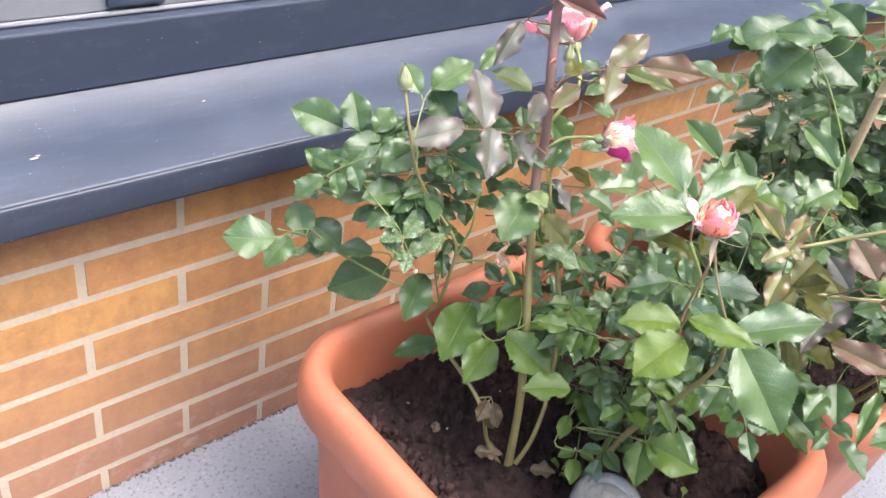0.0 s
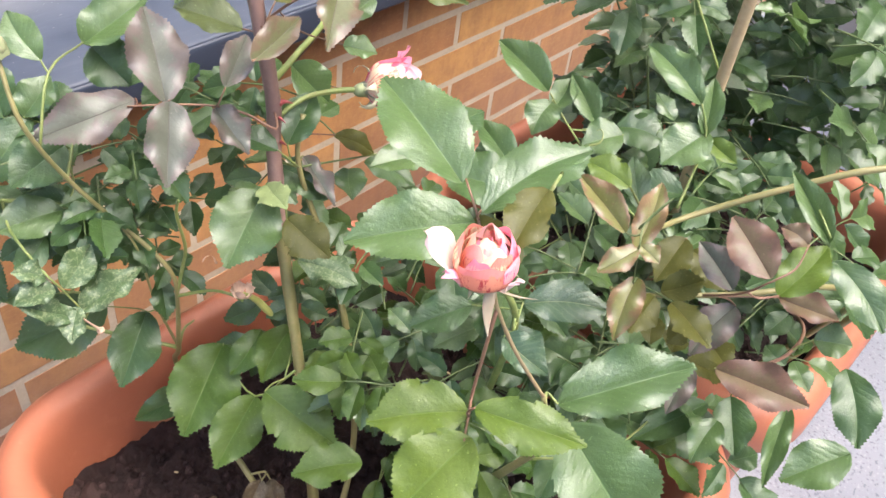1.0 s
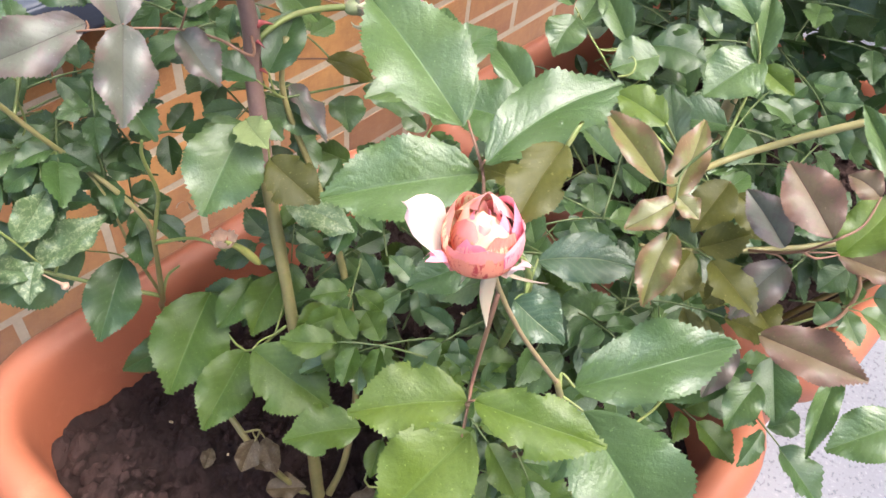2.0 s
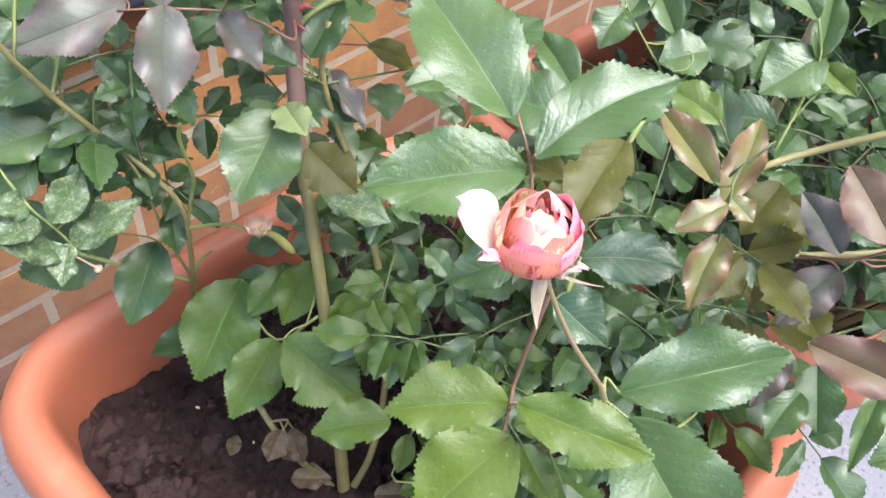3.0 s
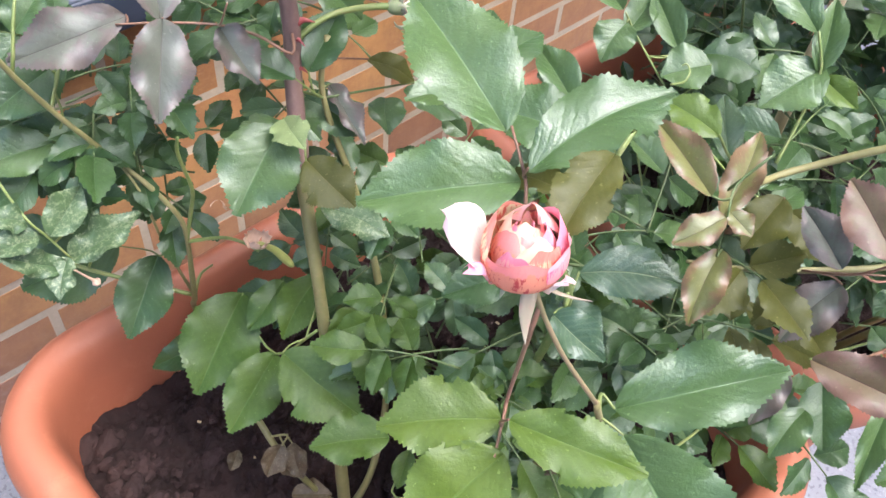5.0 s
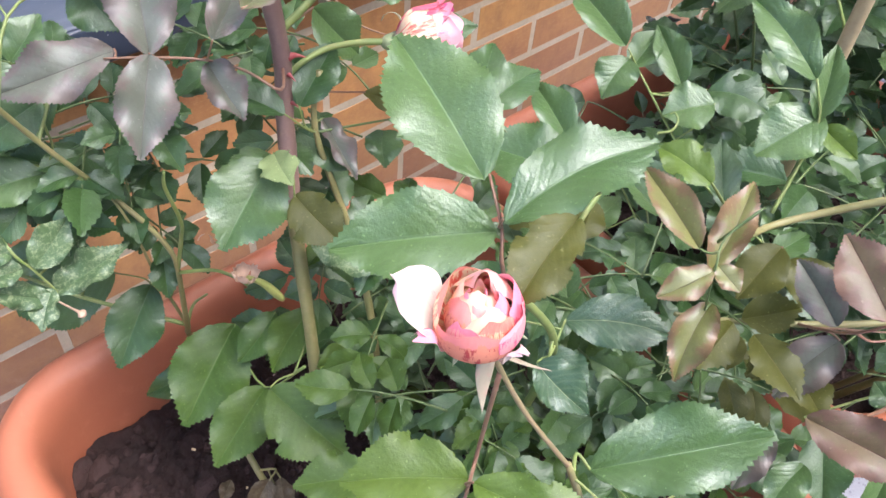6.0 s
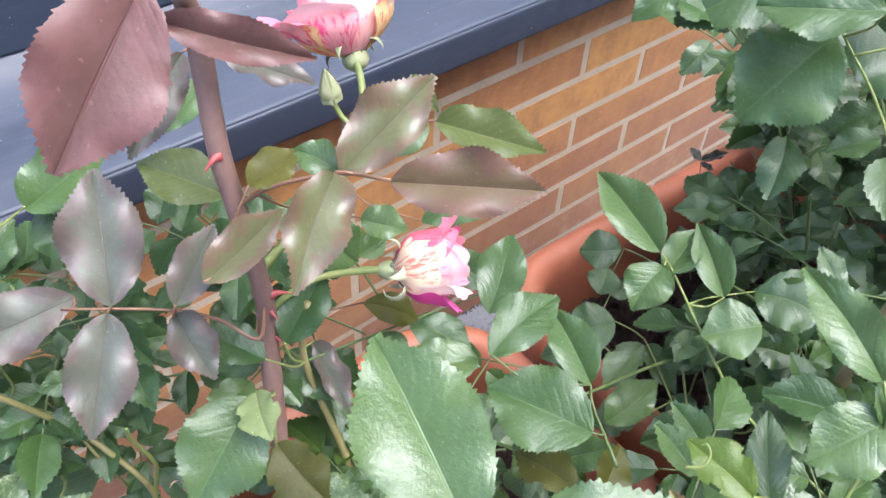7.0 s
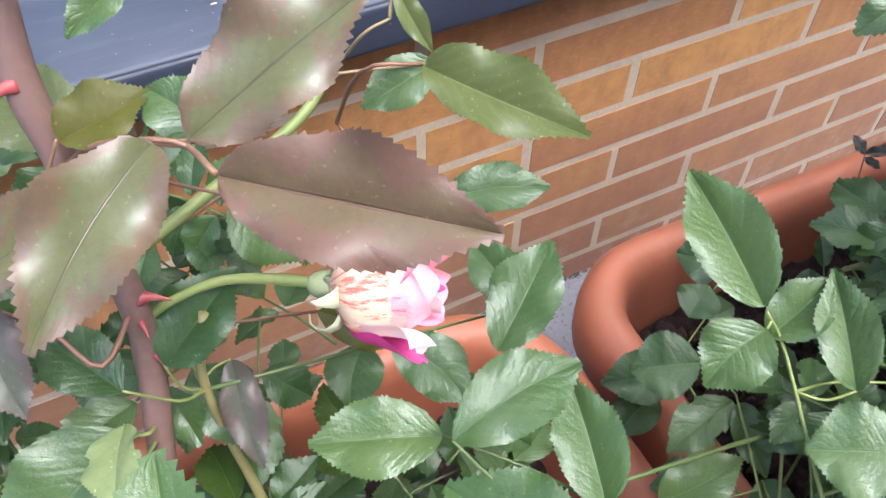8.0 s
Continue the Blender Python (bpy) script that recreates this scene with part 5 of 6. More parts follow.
leaflet(s, (0.3292, -0.4087, 0.4773), (0.3047, -0.4, 0.4737), 0.0180, (-0.24, -0.3, 0.92), "lime", 3)
leaflet(s, (0.3352, -0.4074, 0.4798), (0.3248, -0.4238, 0.4703), 0.0132, (-0.28, -0.34, 0.9), "lime", 1)
s = stalk(left, ((0.2362, -0.2648, 0.6226), (0.235, -0.2623, 0.6255)), 0.001, 0.0006, SHOOT)
leaflet(s, (0.2353, -0.2617, 0.6264), (0.1956, -0.2662, 0.6165), 0.0303, (-0.15, -0.52, 0.84), "deep", 0)
leaflet(s, (0.2228, -0.2675, 0.5861), (0.1824, -0.259, 0.5849), 0.0283, (-0.13, -0.5, 0.86), "green", 0)
s = stalk(left, ((0.2473, -0.25, 0.6259), (0.2528, -0.2059, 0.6051), (0.2426, -0.1808, 0.6031), (0.239, -0.1472, 0.591)), 0.001, 0.0006, SHOOT)
leaflet(s, (0.2375, -0.1462, 0.5908), (0.1992, -0.1036, 0.6032), 0.0409, (-0.42, -0.58, 0.7), "green", 0)
leaflet(s, (0.2365, -0.1765, 0.6023), (0.2434, -0.1493, 0.6345), 0.0315, (-0.47, -0.62, 0.62), "deep", 0)
leaflet(s, (0.2427, -0.1933, 0.6094), (0.2681, -0.1875, 0.6298), 0.0254, (-0.44, -0.55, 0.71), "green", 1)
leaflet(s, (0.244, -0.1956, 0.609), (0.1992, -0.2004, 0.5789), 0.0367, (-0.42, -0.55, 0.72), "green", 2)
leaflet(s, (0.2477, -0.2517, 0.6241), (0.2057, -0.2487, 0.6013), 0.0344, (-0.44, -0.51, 0.74), "green", 0)
s = stalk(left, ((0.2238, -0.249, 0.5798), (0.2262, -0.2389, 0.5666), (0.1822, -0.2216, 0.5757)), 0.001, 0.0006, SHOOT)
leaflet(s, (0.1836, -0.2163, 0.584), (0.1667, -0.1819, 0.6016), 0.0262, (-0.39, -0.56, 0.73), "green", 1)
leaflet(s, (0.2274, -0.2391, 0.5677), (0.1734, -0.1958, 0.5686), 0.0331, (-0.36, -0.46, 0.81), "green", 2)
leaflet(s, (0.1671, -0.2087, 0.5579), (0.1557, -0.1823, 0.5684), 0.0165, (-0.33, -0.47, 0.82), "mottled", 3)
leaflet(s, (0.2238, -0.249, 0.5798), (0.2359, -0.2836, 0.5674), 0.0284, (-0.38, -0.43, 0.82), "green", 1)
s = stalk(left, ((0.2297, -0.2573, 0.4992), (0.19, -0.222, 0.4972), (0.158, -0.2093, 0.5248), (0.1264, -0.2026, 0.5205)), 0.001, 0.0006, SHOOT)
leaflet(s, (0.1258, -0.2014, 0.5214), (0.0827, -0.174, 0.5223), 0.0442, (-0.28, -0.47, 0.84), "green", 2)
leaflet(s, (0.1423, -0.2037, 0.516), (0.1084, -0.2111, 0.4961), 0.0271, (-0.34, -0.53, 0.78), "green", 1)
leaflet(s, (0.154, -0.211, 0.5195), (0.1593, -0.1813, 0.5426), 0.0307, (-0.35, -0.53, 0.77), "deep", 0)
leaflet(s, (0.1687, -0.1932, 0.5219), (0.1845, -0.231, 0.5036), 0.0368, (-0.36, -0.52, 0.77), "deep", 2)
leaflet(s, (0.1852, -0.2187, 0.4967), (0.1403, -0.1984, 0.4918), 0.0156, (-0.27, -0.37, 0.89), "mottled", 1)
leaflet(s, (0.2165, -0.2452, 0.4996), (0.1858, -0.2227, 0.4992), 0.0224, (-0.28, -0.36, 0.89), "green", 1)
s = stalk(left, ((0.2205, -0.2765, 0.6576), (0.2312, -0.2703, 0.6812), (0.2707, -0.2369, 0.6729)), 0.001, 0.0006, SHOOT)
leaflet(s, (0.2707, -0.2369, 0.6729), (0.3155, -0.2427, 0.6971), 0.0310, (-0.47, -0.45, 0.76), "green", 1)
leaflet(s, (0.281, -0.2267, 0.6633), (0.2874, -0.2556, 0.6462), 0.0318, (-0.51, -0.52, 0.68), "deep", 0)
leaflet(s, (0.2933, -0.2212, 0.6616), (0.2907, -0.2419, 0.6438), 0.0285, (-0.52, -0.52, 0.68), "deep", 0)
leaflet(s, (0.2305, -0.2656, 0.6876), (0.2283, -0.2389, 0.7079), 0.0219, (-0.49, -0.55, 0.67), "green", 2)
s = stalk(right, ((0.5242, -0.4849, 0.5848), (0.5457, -0.4267, 0.6041), (0.5395, -0.4153, 0.6214)), 0.001, 0.0006, SHOOT)
leaflet(s, (0.5394, -0.4135, 0.6223), (0.542, -0.3593, 0.642), 0.0285, (-0.5, -0.28, 0.82), "green", 3)
leaflet(s, (0.544, -0.4183, 0.6064), (0.5705, -0.4152, 0.6233), 0.0213, (-0.5, -0.25, 0.83), "green", 3)
leaflet(s, (0.5578, -0.4495, 0.6044), (0.5714, -0.4128, 0.6258), 0.0214, (-0.57, -0.24, 0.78), "green", 3)
leaflet(s, (0.5383, -0.419, 0.6163), (0.5125, -0.4223, 0.6011), 0.0275, (-0.47, -0.24, 0.85), "green", 1)
leaflet(s, (0.5513, -0.4766, 0.6108), (0.5267, -0.4581, 0.6031), 0.0321, (-0.41, -0.17, 0.89), "green", 0)
leaflet(s, (0.5895, -0.452, 0.5898), (0.6043, -0.4896, 0.5917), 0.0382, (-0.46, -0.14, 0.88), "deep", 2)
s = stalk(right, ((0.4314, -0.4844, 0.6047), (0.4461, -0.4552, 0.6052), (0.4509, -0.4474, 0.6112)), 0.001, 0.0006, DIMSTALK)
leaflet(s, (0.4512, -0.4471, 0.6115), (0.4595, -0.408, 0.6268), 0.0227, (-0.38, -0.27, 0.89), "green", 3)
leaflet(s, (0.4324, -0.467, 0.6106), (0.4086, -0.4182, 0.6141), 0.0412, (-0.29, -0.21, 0.93), "deep", 0)
leaflet(s, (0.4159, -0.4032, 0.6146), (0.3753, -0.3865, 0.6151), 0.0259, (-0.1, -0.26, 0.96), "green", 0)
leaflet(s, (0.4143, -0.4124, 0.6284), (0.4624, -0.4095, 0.638), 0.0263, (-0.18, -0.23, 0.96), "deep", 2)
leaflet(s, (0.4605, -0.3651, 0.5806), (0.4997, -0.3392, 0.6018), 0.0285, (-0.25, -0.35, 0.9), "deep", 0)
leaflet(s, (0.4174, -0.3255, 0.5588), (0.4021, -0.3467, 0.5512), 0.0252, (-0.08, -0.29, 0.96), "deep", 1)
leaflet(s, (0.4306, -0.3291, 0.5623), (0.4494, -0.3667, 0.5534), 0.0271, (-0.14, -0.29, 0.95), "deep", 2)
s = stalk(right, ((0.4527, -0.5646, 0.6454), (0.4658, -0.5619, 0.6599), (0.4788, -0.5579, 0.6816), (0.4815, -0.5478, 0.699)), 0.001, 0.0006, SHOOT)
leaflet(s, (0.4815, -0.5478, 0.699), (0.4882, -0.5017, 0.7183), 0.0214, (-0.61, -0.23, 0.76), "green", 1)
leaflet(s, (0.4791, -0.5568, 0.6823), (0.5007, -0.5435, 0.7074), 0.0150, (-0.67, -0.23, 0.7), "green", 3)
leaflet(s, (0.4829, -0.5572, 0.6839), (0.4529, -0.5459, 0.6688), 0.0285, (-0.49, -0.16, 0.86), "green", 0)
leaflet(s, (0.4817, -0.5594, 0.6792), (0.4809, -0.58, 0.674), 0.0134, (-0.58, -0.18, 0.8), "lime", 3)
s = stalk(right, ((0.4547, -0.5532, 0.6297), (0.4542, -0.5426, 0.6327), (0.4319, -0.5405, 0.6585)), 0.001, 0.0006, SHOOT)
leaflet(s, (0.432, -0.5411, 0.6583), (0.4286, -0.5095, 0.6637), 0.0198, (-0.43, -0.2, 0.88), "lime", 4)
leaflet(s, (0.4526, -0.5445, 0.6306), (0.4779, -0.5189, 0.6494), 0.0181, (-0.45, -0.19, 0.87), "green", 2)
s = stalk(right, ((0.6008, -0.5172, 0.6564), (0.6065, -0.4672, 0.7149), (0.6041, -0.4351, 0.7448)), 0.001, 0.0006, SHOOT)
leaflet(s, (0.6029, -0.4319, 0.7449), (0.5637, -0.418, 0.7051), 0.0517, (-0.73, -0.31, 0.61), "deep", 0)
leaflet(s, (0.6353, -0.4242, 0.7458), (0.6375, -0.4811, 0.722), 0.0486, (-0.76, -0.28, 0.59), "deep", 0)
leaflet(s, (0.6011, -0.4499, 0.767), (0.5722, -0.4031, 0.7604), 0.0323, (-0.56, -0.23, 0.8), "deep", 2)
leaflet(s, (0.6337, -0.4622, 0.7688), (0.6302, -0.4202, 0.7852), 0.0332, (-0.77, -0.29, 0.57), "deep", 1)
leaflet(s, (0.6466, -0.3828, 0.7506), (0.589, -0.3523, 0.7215), 0.0429, (-0.54, -0.26, 0.8), "deep", 2)
leaflet(s, (0.5908, -0.3502, 0.7371), (0.5659, -0.342, 0.7231), 0.0201, (-0.54, -0.27, 0.8), "deep", 1)
s = stalk(right, ((0.5788, -0.453, 0.4539), (0.5901, -0.4089, 0.4758), (0.5997, -0.3902, 0.4753)), 0.001, 0.0006, SHOOT)
leaflet(s, (0.5963, -0.3648, 0.474), (0.5634, -0.3473, 0.4656), 0.0368, (-0.35, -0.23, 0.91), "deep", 0)
leaflet(s, (0.5976, -0.3916, 0.4731), (0.5562, -0.3949, 0.4565), 0.0254, (-0.35, -0.19, 0.92), "green", 4)
leaflet(s, (0.5982, -0.3942, 0.4753), (0.5894, -0.4314, 0.4647), 0.0187, (-0.37, -0.17, 0.91), "green", 1)
leaflet(s, (0.535, -0.4162, 0.459), (0.5796, -0.4198, 0.4763), 0.0280, (-0.37, -0.18, 0.91), "green", 1)
leaflet(s, (0.5956, -0.4197, 0.4762), (0.6362, -0.4211, 0.4937), 0.0325, (-0.4, -0.16, 0.9), "deep", 0)
s = stalk(right, ((0.5984, -0.4854, 0.4753), (0.5887, -0.4762, 0.4697), (0.5776, -0.4638, 0.4644)), 0.001, 0.0006, SHOOT)
leaflet(s, (0.5773, -0.4631, 0.4644), (0.5443, -0.4399, 0.4555), 0.0295, (-0.34, -0.13, 0.93), "green", 3)
leaflet(s, (0.6303, -0.4458, 0.4834), (0.6009, -0.4519, 0.4684), 0.0244, (-0.43, -0.14, 0.89), "green", 1)
leaflet(s, (0.61, -0.4502, 0.4774), (0.5843, -0.4785, 0.4631), 0.0237, (-0.38, -0.12, 0.92), "deep", 2)
leaflet(s, (0.5895, -0.43, 0.4589), (0.5856, -0.4525, 0.4539), 0.0226, (-0.36, -0.14, 0.92), "deep", 1)
s = stalk(right, ((0.5345, -0.5572, 0.5515), (0.5268, -0.5438, 0.5467), (0.5256, -0.5378, 0.5464)), 0.001, 0.0006, SHOOT)
leaflet(s, (0.5256, -0.5385, 0.5463), (0.5473, -0.504, 0.5593), 0.0272, (-0.42, -0.08, 0.91), "green", 2)
leaflet(s, (0.5862, -0.4817, 0.527), (0.6092, -0.4823, 0.5377), 0.0229, (-0.42, -0.11, 0.9), "green", 1)
leaflet(s, (0.6291, -0.4496, 0.5122), (0.6299, -0.4819, 0.5082), 0.0310, (-0.43, -0.12, 0.9), "deep", 0)
s = stalk(right, ((0.6942, -0.3412, 0.4446), (0.6858, -0.3161, 0.4495), (0.6799, -0.3045, 0.4505)), 0.001, 0.0006, DIMSTALK)
leaflet(s, (0.6791, -0.3026, 0.4508), (0.6534, -0.2792, 0.4462), 0.0362, (-0.39, -0.26, 0.88), "deep", 2)
leaflet(s, (0.623, -0.3285, 0.4533), (0.6419, -0.3194, 0.4638), 0.0267, (-0.38, -0.24, 0.89), "deep", 0)
s = stalk(right, ((0.795, -0.3788, 0.5121), (0.8253, -0.3441, 0.4915), (0.8092, -0.3311, 0.4779)), 0.001, 0.0006, DIMSTALK)
leaflet(s, (0.8096, -0.3306, 0.4786), (0.7855, -0.3087, 0.4706), 0.0315, (-0.48, -0.22, 0.85), "deep", 2)
leaflet(s, (0.786, -0.3198, 0.4589), (0.7688, -0.299, 0.4552), 0.0277, (-0.46, -0.23, 0.86), "green", 2)
leaflet(s, (0.7772, -0.3542, 0.4624), (0.7604, -0.3415, 0.4563), 0.0223, (-0.47, -0.2, 0.86), "deep", 2)
leaflet(s, (0.8107, -0.3494, 0.5325), (0.7868, -0.3701, 0.5128), 0.0267, (-0.51, -0.2, 0.83), "green", 2)
leaflet(s, (0.8093, -0.3784, 0.5315), (0.8259, -0.3968, 0.5383), 0.0277, (-0.53, -0.18, 0.83), "deep", 2)
s = stalk(right, ((0.7749, -0.5975, 0.521), (0.7912, -0.5816, 0.5553), (0.8136, -0.5662, 0.5688)), 0.001, 0.0006, SHOOT)
leaflet(s, (0.8138, -0.5646, 0.5698), (0.7947, -0.5114, 0.5629), 0.0440, (-0.62, -0.12, 0.77), "green", 0)
leaflet(s, (0.7983, -0.5713, 0.5727), (0.7734, -0.602, 0.5434), 0.0370, (-0.7, -0.1, 0.7), "green", 2)
leaflet(s, (0.8631, -0.5706, 0.5887), (0.8605, -0.523, 0.5936), 0.0420, (-0.65, -0.11, 0.75), "green", 0)
leaflet(s, (0.7882, -0.5841, 0.6516), (0.764, -0.546, 0.6314), 0.0323, (-0.75, -0.13, 0.65), "green", 3)
s = stalk(right, ((0.834, -0.5197, 0.5695), (0.8419, -0.5026, 0.5957), (0.8452, -0.491, 0.6104)), 0.001, 0.0006, SHOOT)
leaflet(s, (0.8444, -0.4904, 0.6087), (0.8159, -0.5168, 0.571), 0.0381, (-0.72, -0.17, 0.67), "green", 0)
leaflet(s, (0.8688, -0.4509, 0.591), (0.8474, -0.4716, 0.5616), 0.0311, (-0.72, -0.2, 0.67), "deep", 0)
leaflet(s, (0.867, -0.4794, 0.605), (0.8959, -0.4964, 0.6272), 0.0403, (-0.66, -0.16, 0.74), "deep", 2)
leaflet(s, (0.8036, -0.5675, 0.5393), (0.7697, -0.5221, 0.5204), 0.0331, (-0.6, -0.12, 0.79), "deep", 1)
leaflet(s, (0.8653, -0.4635, 0.5217), (0.8358, -0.4739, 0.4969), 0.0342, (-0.6, -0.16, 0.78), "deep", 0)
s = stalk(shoot, ((0.4751, -0.6455, 0.6618), (0.4798, -0.6327, 0.6718)), 0.001, 0.0006, SHOOT)
leaflet(s, (0.4735, -0.6466, 0.6592), (0.4916, -0.6086, 0.6801), 0.0159, (-0.65, -0.11, 0.76), "green", 3)
leaflet(s, (0.5022, -0.6429, 0.5792), (0.4853, -0.6377, 0.5693), 0.0160, (-0.52, -0.08, 0.85), "deep", 0)
leaflet(s, (0.4897, -0.6571, 0.5518), (0.4936, -0.6403, 0.5554), 0.0175, (-0.51, -0.07, 0.86), "deep", 2)
leaflet(s, (0.4812, -0.6264, 0.4919), (0.4314, -0.5994, 0.4707), 0.0240, (-0.43, -0.08, 0.9), "deep", 0)
leaflet(s, (0.4618, -0.6397, 0.5029), (0.4304, -0.6409, 0.4878), 0.0219, (-0.43, -0.05, 0.9), "green", 1)
s = stalk(front, ((0.3097, -0.4852, 0.4028), (0.3331, -0.516, 0.4106), (0.3453, -0.5429, 0.4149)), 0.001, 0.0006, SHOOT)
leaflet(s, (0.3453, -0.5429, 0.4149), (0.3652, -0.5949, 0.4125), 0.0431, (-0.43, -0.21, 0.88), "fresh", 0)
leaflet(s, (0.3468, -0.5407, 0.4136), (0.3133, -0.5641, 0.3918), 0.0312, (-0.43, -0.21, 0.88), "fresh", 1)
leaflet(s, (0.3487, -0.5435, 0.425), (0.3574, -0.5067, 0.4383), 0.0338, (-0.44, -0.21, 0.87), "deep", 0)
leaflet(s, (0.3542, -0.5373, 0.4485), (0.3841, -0.5593, 0.4565), 0.0184, (-0.37, -0.18, 0.91), "bronze", 2)
s = stalk(front, ((0.2964, -0.4787, 0.3754), (0.3119, -0.4707, 0.3928), (0.3185, -0.4687, 0.3998)), 0.001, 0.0006, SHOOT)
leaflet(s, (0.3178, -0.4679, 0.3995), (0.2969, -0.4784, 0.387), 0.0153, (-0.41, -0.23, 0.88), "lime", 0)
leaflet(s, (0.3312, -0.4675, 0.421), (0.3206, -0.5014, 0.4067), 0.0235, (-0.42, -0.24, 0.88), "fresh", 1)
leaflet(s, (0.3186, -0.4719, 0.4137), (0.3295, -0.4696, 0.4196), 0.0102, (-0.42, -0.24, 0.88), "lime", 2)
s = stalk(right, ((0.6012, -0.4306, 0.4098), (0.6213, -0.3562, 0.404), (0.6191, -0.3399, 0.4087)), 0.001, 0.0006, SHOOT)
leaflet(s, (0.6202, -0.3414, 0.4087), (0.5757, -0.3201, 0.4004), 0.0347, (-0.28, -0.21, 0.94), "deep", 0)
leaflet(s, (0.6069, -0.3396, 0.3892), (0.5728, -0.3476, 0.3782), 0.0279, (-0.26, -0.19, 0.95), "deep", 1)
leaflet(s, (0.6491, -0.3221, 0.4289), (0.6669, -0.3257, 0.4348), 0.0215, (-0.34, -0.22, 0.91), "green", 1)
leaflet(s, (0.5905, -0.4095, 0.4085), (0.5609, -0.3919, 0.4028), 0.0294, (-0.26, -0.14, 0.96), "green", 4)
s = stalk(right, ((0.7941, -0.2926, 0.4523), (0.7995, -0.2864, 0.4622), (0.8017, -0.2826, 0.4725)), 0.0006, 0.0004, REDSTALK)
leaflet(s, (0.8019, -0.2823, 0.4729), (0.8227, -0.2953, 0.4812), 0.0091, (-0.49, -0.24, 0.84), "bronze", 1)
leaflet(s, (0.8021, -0.2819, 0.4719), (0.8037, -0.2671, 0.4773), 0.0077, (-0.48, -0.26, 0.84), "bronze", 1)
leaflet(s, (0.803, -0.2821, 0.469), (0.8067, -0.2946, 0.4675), 0.0064, (-0.48, -0.24, 0.84), "bronze", 2)
s = stalk(back, ((0.4341, -0.3087, 0.7033), (0.4436, -0.3096, 0.7072)), 0.0007, 0.0005, TANSTALK)
leaflet(s, (0.4476, -0.3057, 0.7149), (0.4518, -0.323, 0.7011), 0.0084, (-0.3, -0.64, 0.71), "pear", 1)
leaflet(s, (0.4679, -0.2945, 0.6715), (0.4373, -0.2951, 0.662), 0.0191, (-0.24, -0.54, 0.81), "green", 0)

s = stalk(left, ((0.2640, -0.4050, 0.4000), (0.2560, -0.4100, 0.4020)), 0.001, 0.0006, OLIVECANE)
leaflet(s, (0.2570, -0.4090, 0.4020), (0.2390, -0.4150, 0.3880), 0.0170, (-0.3, -0.6, 0.7), "dry", 3)
leaflet(s, (0.2640, -0.4100, 0.3960), (0.2570, -0.4290, 0.3800), 0.0160, (-0.5, -0.5, 0.7), "dry", 1)
leaflet(s, (0.2600, -0.4080, 0.3900), (0.2610, -0.4210, 0.3680), 0.0170, (-0.4, -0.8, 0.4), "dry", 3)

s = stalk(back, ((0.3400, -0.3280, 0.6600), (0.3865, -0.2965, 0.6452)), 0.0009, 0.0006, REDSTALK)
leaflet(s, (0.3865, -0.2965, 0.6452), (0.4041, -0.3170, 0.6177), 0.0300, (-0.35, -0.45, 0.82), "green", 3)
s = stalk(back, ((0.3420, -0.3300, 0.6250), (0.4011, -0.3262, 0.5963)), 0.0009, 0.0006, REDSTALK)
leaflet(s, (0.4011, -0.3262, 0.5963), (0.4271, -0.3443, 0.5800), 0.0190, (-0.2, -0.4, 0.88), "olive", 2)
s = stalk(back, ((0.3520, -0.3430, 0.6000), (0.4972, -0.3300, 0.5453)), 0.0009, 0.0006, DIMSTALK)
leaflet(s, (0.4972, -0.3300, 0.5453), (0.4895, -0.2903, 0.5551), 0.0240, (-0.3, -0.45, 0.84), "deep", 0)

tendril = ((0.3985, -0.5236, 0.6931, 0.0006), (0.4019, -0.5276, 0.6954, 0.0006), (0.4052, -0.5273, 0.6985, 0.0005), (0.4066, -0.5244, 0.7004, 0.0004), (0.4054, -0.5229, 0.6995, 0.0003))
part("tendril", tube(tendril, 6, 5), SHOOT, front, "thin pale curled leaf tip", at=tendril[0][:3])

# ---- rose bushes: inner foliage ----
rng = random.Random(23)


def thicket(bush, n, lo, hi, size, kinds, count=5, face=(-0.25, -0.35, 1.0), spread=1.0):
    """Compound leaves at random places in a block of air."""
    for _ in range(n):
        p = [rng.uniform(a, b) for a, b in zip(lo, hi)]
        way = (rng.gauss(0, spread), rng.gauss(-0.2, spread), rng.uniform(-0.1, 0.5))
        wild_leaf(bush, p, way, rng.uniform(*size), rng, kinds, rng.choice((3, count)), face)


thicket(front, 34, (0.345, -0.50, 0.40), (0.44, -0.37, 0.54), (0.020, 0.028), ("deep", "fresh", "green"))
thicket(front, 12, (0.36, -0.56, 0.45), (0.46, -0.45, 0.56), (0.022, 0.030), ("deep", "green"))
thicket(front, 10, (0.33, -0.50, 0.355), (0.42, -0.39, 0.43), (0.020, 0.026), ("fresh", "fresh", "green"))
thicket(right, 22, (0.80, -0.66, 0.50), (1.04, -0.50, 0.70), (0.030, 0.038), ("deep", "green"))
thicket(right, 44, (0.80, -0.62, 0.56), (1.16, -0.36, 0.76), (0.028, 0.036), ("deep", "green"))
thicket(back, 14, (0.33, -0.38, 0.41), (0.41, -0.31, 0.50), (0.022, 0.030), ("deep", "deep", "green"))
thicket(back, 8, (0.28, -0.29, 0.50), (0.38, -0.23, 0.60), (0.020, 0.027), ("deep", "green"))
thicket(left, 6, (0.235, -0.275, 0.52), (0.29, -0.245, 0.59), (0.018, 0.024), ("deep",))
thicket(left, 7, (0.21, -0.28, 0.55), (0.29, -0.245, 0.62), (0.018, 0.024), ("deep",))
